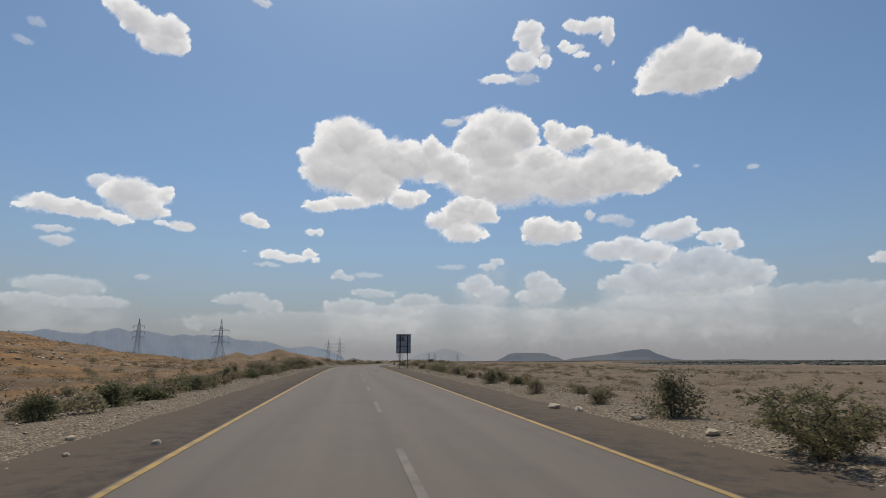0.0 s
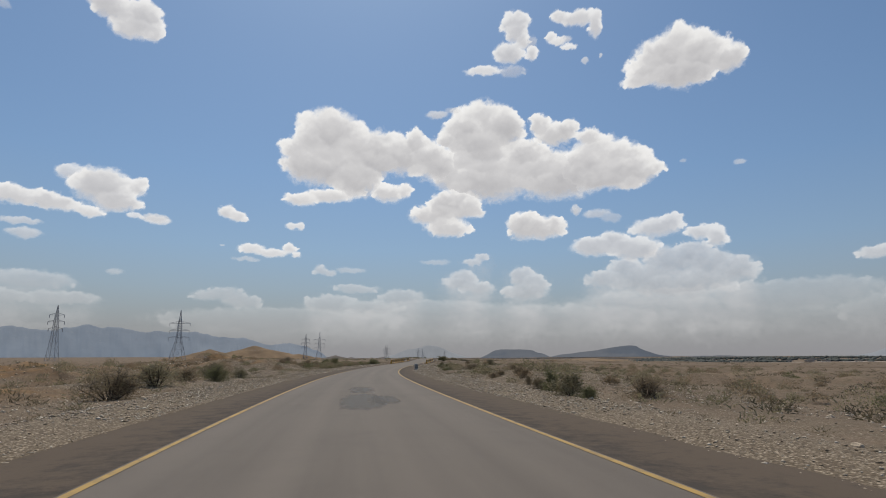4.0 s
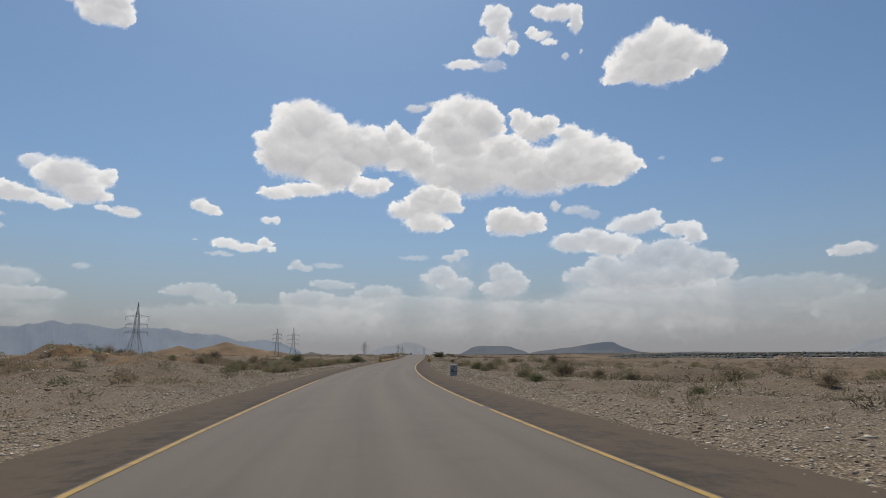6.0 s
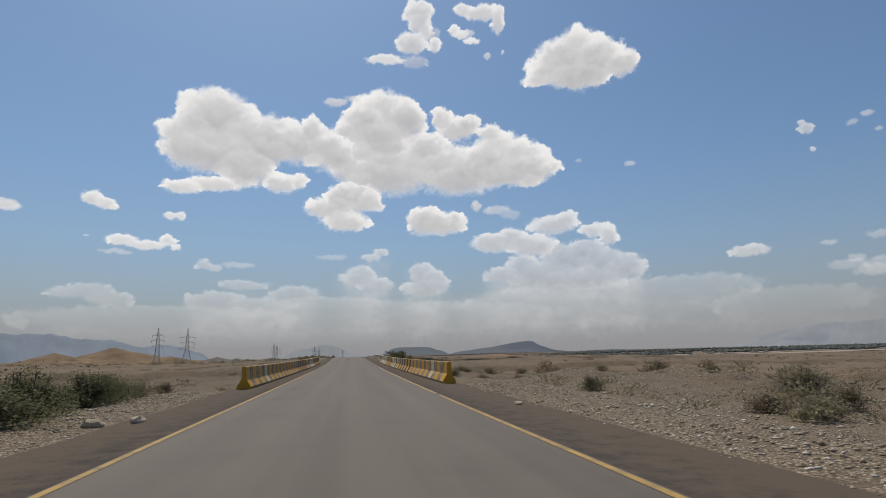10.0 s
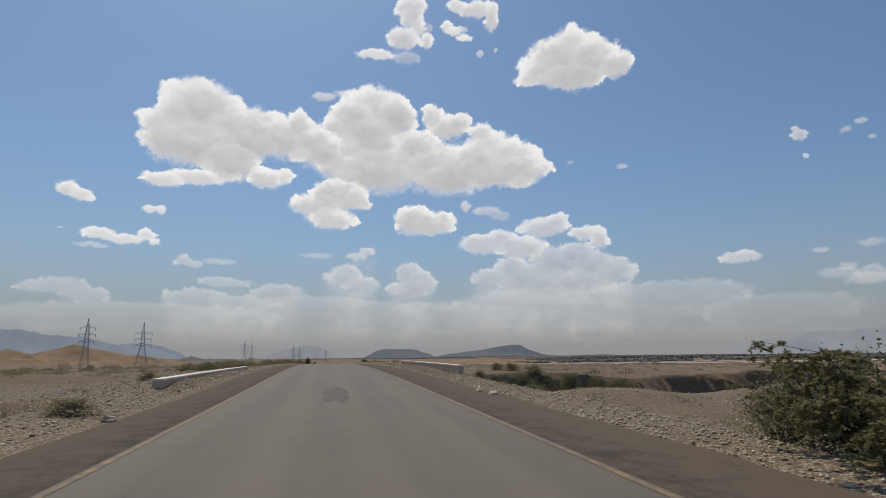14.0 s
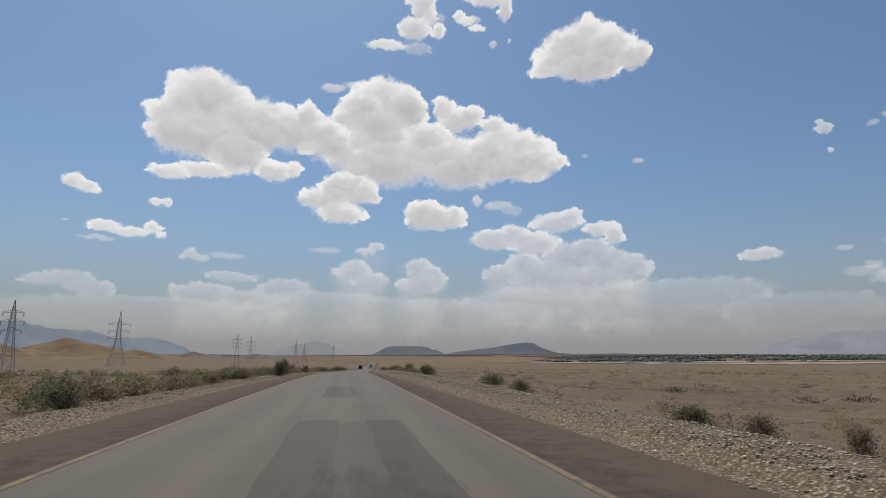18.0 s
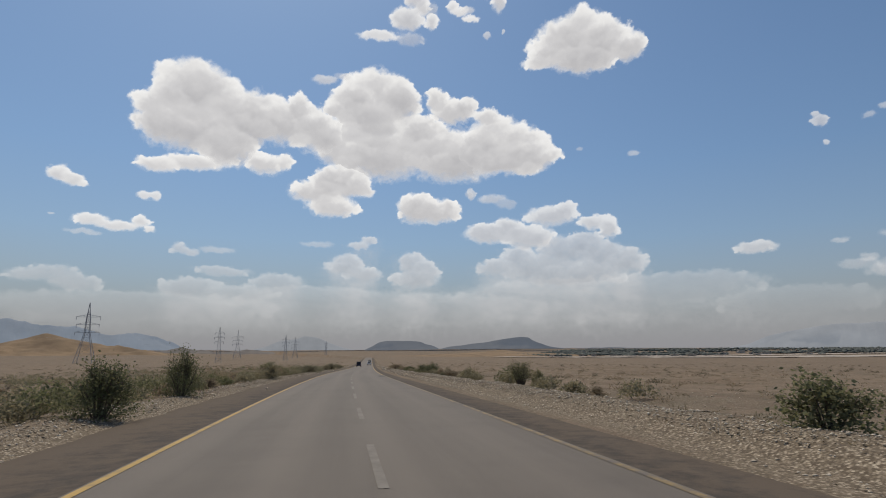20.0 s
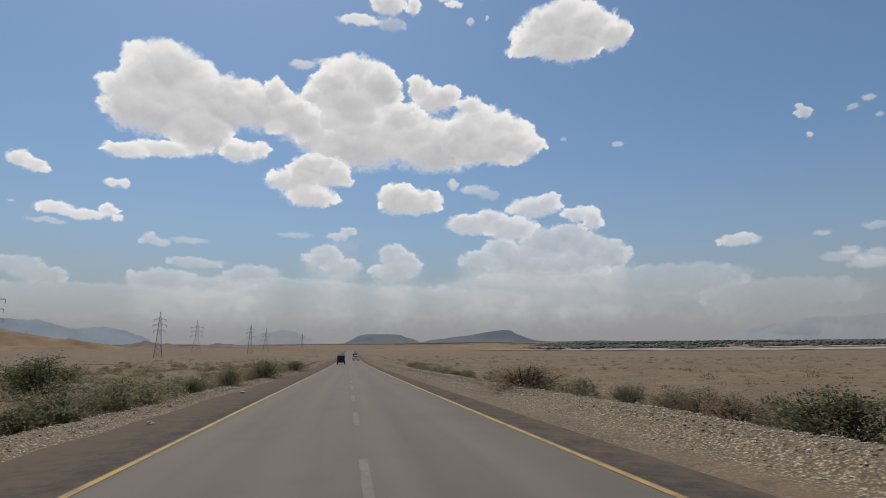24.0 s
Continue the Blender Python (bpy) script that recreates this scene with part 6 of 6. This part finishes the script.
def stone_field(name, count, s_range, u_range, size, label, seed, power=1.5, sides=(-1, 1)):
    rs = np.random.RandomState(seed)
    s = rs.uniform(*s_range, count)
    u = (u_range[0] + (u_range[1] - u_range[0]) * rs.uniform(0, 1, count) ** power) * rs.choice(sides, count)
    x, y, _ = road_xyz(s, u)
    keep = fbm(x / 2.6, y / 2.6, 3, seed + 3) + 0.35 * rs.normal(size=count) > -0.2
    bridge = (s > 269) & (s < 337) & (np.abs(u) < 8.5)
    x, y = x[keep & ~bridge], y[keep & ~bridge]
    z = ground_z(x, y)
    n = len(x)
    base, tri = pebble_mesh(rs)
    r = size * (0.4 + rs.gamma(1.5, 0.42, n))
    r = np.minimum(r, size * 1.9)
    dims = np.stack([r * rs.uniform(0.8, 1.5, n), r * rs.uniform(0.6, 1.0, n), r * rs.uniform(0.32, 0.58, n)], -1)
    a = rs.uniform(0, 6.283, n)
    q = base[None] * (1 + 0.4 * rs.uniform(-1, 1, (n, 6, 3))) * dims[:, None, :]
    vx = q[..., 0] * np.cos(a)[:, None] - q[..., 1] * np.sin(a)[:, None] + x[:, None]
    vy = q[..., 0] * np.sin(a)[:, None] + q[..., 1] * np.cos(a)[:, None] + y[:, None]
    vz = q[..., 2] + (z + dims[:, 2] * 0.35)[:, None] + 0.25 * (rs.uniform(-1, 1, n) * 0.5)[:, None] * q[..., 0]
    v = np.stack([vx, vy, vz], -1).reshape(-1, 3)
    f = (tri[None] + (np.arange(n) * 6)[:, None, None]).reshape(-1, 3)
    tagged(mesh_object(name, v, f, M_PEBBLE), label, "gravel", kind="stuff")


def pebble_material():
    m, n, l, p = nodes_of("pale_river_stones")
    r = n.new("ShaderNodeNewGeometry").outputs["Random Per Island"]
    c = n.new("ShaderNodeTexCoord").outputs["Object"]
    col = ramp_node(n, l, r, (0.0, (0.24, 0.184, 0.126)), (0.25, (0.36, 0.284, 0.198)), (0.70, (0.54, 0.455, 0.35)), (1.0, (0.76, 0.67, 0.55)))
    col = mix_node(n, l, 0.4, col, mix_node(n, l, noise_node(n, l, c, 18.0, 4.0), (0.5, 0.5, 0.5), (1.4, 1.4, 1.4)), 'MULTIPLY')
    l.new(col, p.inputs["Base Color"])
    p.inputs["Roughness"].default_value, p.inputs["Specular IOR Level"].default_value = 0.92, 0.2
    return m


M_PEBBLE = pebble_material()
stone_field("verge_gravel", 70000, (-4, 640), (5.6, 8.6), 0.029, "pale broken gravel along the road edge", 201, 1.3)
stone_field("stony_ground", 95000, (112, 292), (6.0, 24.0), 0.036, "wide field of pale river stones", 203, 1.6)
stone_field("stony_ground", 16000, (112, 292), (6.5, 38.0), 0.052, "larger pale stones on the stony ground", 211, 1.4)
stone_field("stony_ground", 36000, (335, 420), (6.0, 20.0), 0.044, "pale stones on the bank of the wash", 205, 1.6)
stone_field("stony_ground", 16000, (420, 660), (7.5, 45.0), 0.042, "scattered pale stones on the plain", 207, 1.8)
stone_field("stony_ground", 14000, (-5, 112), (8.0, 50.0), 0.045, "scattered pale stones on the plain", 209, 1.8)
stone_field("hillside_stones", 9000, (0, 260), (13.0, 70.0), 0.085, "pale stones strewn over the bare earth slope", 217, 1.3, (-1, -1))
stone_field("hillside_stones", 14000, (10, 230), (30.0, 130.0), 0.17, "pale rocks strewn over the bare earth slope", 219, 1.0, (-1, -1))
stone_field("stone_windrow", 56000, (394, 660), (6.1, 7.9), 0.026, "pale broken stone pushed up along the shoulder", 221, 0.9, (1, 1))
stone_field("stone_windrow", 24000, (400, 660), (6.2, 7.5), 0.026, "pale broken stone along the edge of the shoulder", 223, 1.0, (-1, -1))
stone_field("rubble_heap", 5000, (180, 262), (14.0, 40.0), 0.075, "grey-brown rubble heaped on the plain", 225, 1.0)
stone_field("rubble", 1500, (361, 388), (5.9, 6.7), 0.040, "rubble heaped against the culvert wall", 213, 1.0, (-1, -1))


def stone(seed):
    rs = np.random.RandomState(seed)
    bm = bmesh.new()
    bmesh.ops.create_icosphere(bm, subdivisions=2, radius=1.0)
    for v in bm.verts:
        v.co *= 1 + 0.42 * noise.noise(v.co * 1.3 + Vector((seed, 0, 0))) + 0.12 * noise.noise(v.co * 4 + Vector((0, seed, 0)))
        v.co.z = max(v.co.z * 0.62, -0.28)
    ob = part("stone", bm, M_STONE)
    return tagged(ob, "pale angular limestone lying beside the road", "stone", "stones beside the road")


STONES = [stone(i * 13 + 5) for i in range(5)]
stones_used = 0


def lay(s, u, r):
    global stones_used
    if abs(u) < 5.6:
        x, y, z = [float(v) for v in road_xyz(s, u, -0.018 * abs(u) - 0.012)]
    else:
        x, y, z = on_ground(s, u)
    m = Matrix.Translation((x, y, z + 0.22 * r)) @ Matrix.Rotation(rnd_s.uniform(0, 6.28), 4, 'Z') @ Matrix.Diagonal((r, r * rnd_s.uniform(0.6, 0.95), r * rnd_s.uniform(0.7, 1.1), 1))
    k = stones_used
    stones_used += 1
    src = STONES[k % 5]
    if k < 5:
        src.matrix_world = m
    else:
        o = src.copy()
        scene.collection.objects.link(o)
        o.matrix_world = m


for s, u, r in ((256, -6.2, 0.26), (256.6, -5.35, 0.24), (257.5, 5.3, 0.14), (227, 4.1, 0.16), (319, 4.6, 0.17), (312.5, 4.75, 0.13), (315.5, 4.75, 0.12), (319.8, 4.7, 0.10),
                (357, 5.75, 0.24), (358.2, 5.5, 0.18), (11.5, -4.25, 0.09), (10.5, -5.3, 0.08), (11.0, 6.5, 0.16), (16.5, 5.9, 0.17), (62, 5.5, 0.10), (56.5, -4.0, 0.11),
                (393, 5.2, 0.16), (399, 6.1, 0.16), (403.5, 5.8, 0.15), (566.5, -5.2, 0.13), (514.5, -4.8, 0.12), (351.5, -5.5, 0.18), (380, 9.7, 0.26), (606, -5.3, 0.15),
                (592.5, -5.3, 0.10), (218.5, -5.0, 0.14), (212.5, 6.0, 0.2), (17.5, 5.5, 0.2), (14, 6.45, 0.2)):
    lay(s, u, r)
for i in range(150):
    s = rnd_s.uniform(0, 640)
    if 268 < s < 338:
        continue
    lay(s, rnd_s.choice((-1, 1)) * rnd_s.uniform(5.9, 13 if not 110 < s < 270 else 20), rnd_s.uniform(0.06, 0.13))


# ---------- kilometre stone ----------
def kilometre_stone(s, u):
    x, y, z = on_ground(s, u)
    ob = new("kilometre_stone")
    ob.matrix_world = pose(x, y, z, 0, 0, road_turn(s) + 4)
    tagged(ob, "grey painted kilometre stone with a whitewashed top edge", "milestone")
    bm = bmesh.new()
    box_into(bm, -0.28, 0.28, -0.09, 0.09, -0.3, 0.84, bevel=0.02)
    part("slab", bm, simple("grey_white_stone_paint", (0.36, 0.34, 0.33), (0.52, 0.50, 0.47), 5.0, 0.8), ob)
    bm = bmesh.new()
    box_into(bm, -0.27, 0.27, -0.095, 0.095, 0.844, 0.89, bevel=0.02)
    part("rim", bm, M_COPING, ob, "whitewashed top edge")
    black = simple("black_paint", (0.02, 0.02, 0.022), (0.035, 0.035, 0.036), 5.0, 0.7)
    for x0, x1, z0, z1 in ((-0.275, 0.275, 0.605, 0.632), (-0.04, 0.06, 0.66, 0.74), (-0.22, -0.02, 0.50, 0.555), (-0.20, 0.02, 0.40, 0.44), (-0.22, 0.0, 0.31, 0.37), (0.07, 0.22, 0.30, 0.37), (-0.20, 0.20, 0.20, 0.22)):
        bm = bmesh.new()
        box_into(bm, x0, x1, -0.097, -0.094, z0, z1)
        part("painted_mark", bm, black, ob, "black painted mark")
    curve = bpy.data.curves.new("number", 'FONT')
    curve.body, curve.size, curve.extrude, curve.align_x = "67", 0.17, 0.002, 'CENTER'
    text = new("number", curve)
    text.data.materials.append(black)
    text.parent = ob
    text.matrix_basis = pose(0.15, -0.096, 0.45, 90, 0, 0)


kilometre_stone(189.3, 6.1)


# ---------- cables ----------
def cables(a, b, arms):
    """The conductors between two pylons, sagging."""
    for z, w in arms:
        for s in (-1, 1):
            curve = bpy.data.curves.new("power_cable", 'CURVE')
            curve.dimensions, curve.bevel_depth, curve.bevel_resolution = '3D', 0.008, 0
            spline = curve.splines.new('POLY')
            spline.points.add(16)
            for i in range(17):
                k = i / 16
                ka, kb = a[2] / 40, b[2] / 40
                x, y = a[0] + (b[0] - a[0]) * k + s * w * (ka + (kb - ka) * k), a[1] + (b[1] - a[1]) * k
                za, zb = (z - 1.6) * ka, (z - 1.6) * kb
                spline.points[i].co = (x, y, za + (zb - za) * k - 7 * 4 * k * (1 - k) * 0.8, 1)
            curve.materials.append(M_STEEL)
            ob = new("power_cable", curve)
            tagged(ob, "thin sagging power cable between pylons", "cable", "cables between the pylons")


ARMS = ((19.2, 7.2), (24.8, 6.8), (30.0, 7.8))
for a, b in ((PYLONS[0], PYLONS[2]), (PYLONS[2], PYLONS[4]), (PYLONS[1], PYLONS[3]), (PYLONS[3], PYLONS[5]), ((-330, 530, 50), PYLONS[1]), ((-310, 215, 34), PYLONS[0])):
    cables(a, b, ARMS)


# ---------- vehicles far ahead ----------
def vehicle(s, u, colour, label, name, away, load):
    """A small pickup or car, built from its own parts, seen from behind (away) or in front."""
    x, y, z = [float(v) for v in road_xyz(s, u, -0.018 * abs(u))]
    ob = new(name)
    ob.matrix_world = pose(x, y, z, 0, 0, road_turn(s) + (0 if away else 180))
    tagged(ob, label, name)
    paint = simple(name + "_paint", colour, tuple(c * 0.8 for c in colour), 2.0, 0.4, 0.0, 0.0)
    glass = simple(name + "_glass", (0.02, 0.025, 0.03), (0.03, 0.035, 0.04), 2.0, 0.15, 0.0, 0.0)
    tyre = simple(name + "_tyre", (0.02, 0.02, 0.02), (0.03, 0.03, 0.03), 5.0, 0.9)
    bm = bmesh.new()
    box_into(bm, -0.82, 0.82, -2.2, 2.2, 0.42, 1.02, bevel=0.12)
    part("body", bm, paint, ob)
    bm = bmesh.new()
    box_into(bm, -0.72, 0.72, -0.4, 1.2, 1.0, 1.62, bevel=0.14)
    part("cabin", bm, paint, ob)
    for y0 in (-0.415, 1.19):
        bm = bmesh.new()
        box_into(bm, -0.58, 0.58, y0, y0 + 0.03, 1.12, 1.50, bevel=0.01)
        part("window", bm, glass, ob, "dark window")
    if load:
        bm = bmesh.new()
        box_into(bm, -0.80, 0.80, -2.15, -0.5, 1.0, 1.95, bevel=0.10)
        part("load", bm, simple("tarpaulin", (0.03, 0.035, 0.05), (0.05, 0.05, 0.06), 3.0, 0.8), ob, "dark covered load")
        bm = bmesh.new()
        for px in (-0.7, 0.7):
            bar_into(bm, (px, -1.2, 1.9), (px, -1.2, 2.25), 0.06)
        bar_into(bm, (-0.7, -1.2, 2.25), (0.7, -1.2, 2.25), 0.06)
        part("rack", bm, M_SIGN_POST, ob)
    for px in (-0.78, 0.78):
        for py in (-1.4, 1.4):
            bm = bmesh.new()
            bmesh.ops.create_cone(bm, cap_ends=True, segments=16, radius1=0.33, radius2=0.33, depth=0.2, matrix=Matrix.Translation((px, py, 0.33)) @ Matrix.Rotation(math.pi / 2, 4, 'Y'))
            part("wheel", bm, tyre, ob, "black wheel")
    for px in (-0.62, 0.62):
        bm = bmesh.new()
        box_into(bm, px - 0.12, px + 0.12, -2.23, -2.19, 0.68, 0.84)
        part("tail_light", bm, simple("red_lens", (0.25, 0.02, 0.015), (0.3, 0.03, 0.02), 3.0, 0.3), ob, "red tail light")


vehicle(704, -1.9, (0.03, 0.04, 0.08), "dark blue pickup with a covered load on the road", "pickup", True, True)
vehicle(757, 1.8, (0.62, 0.62, 0.62), "white car coming along the road", "car", False, False)
vehicle(792, 1.9, (0.04, 0.045, 0.05), "dark lorry coming along the road", "lorry", False, True)
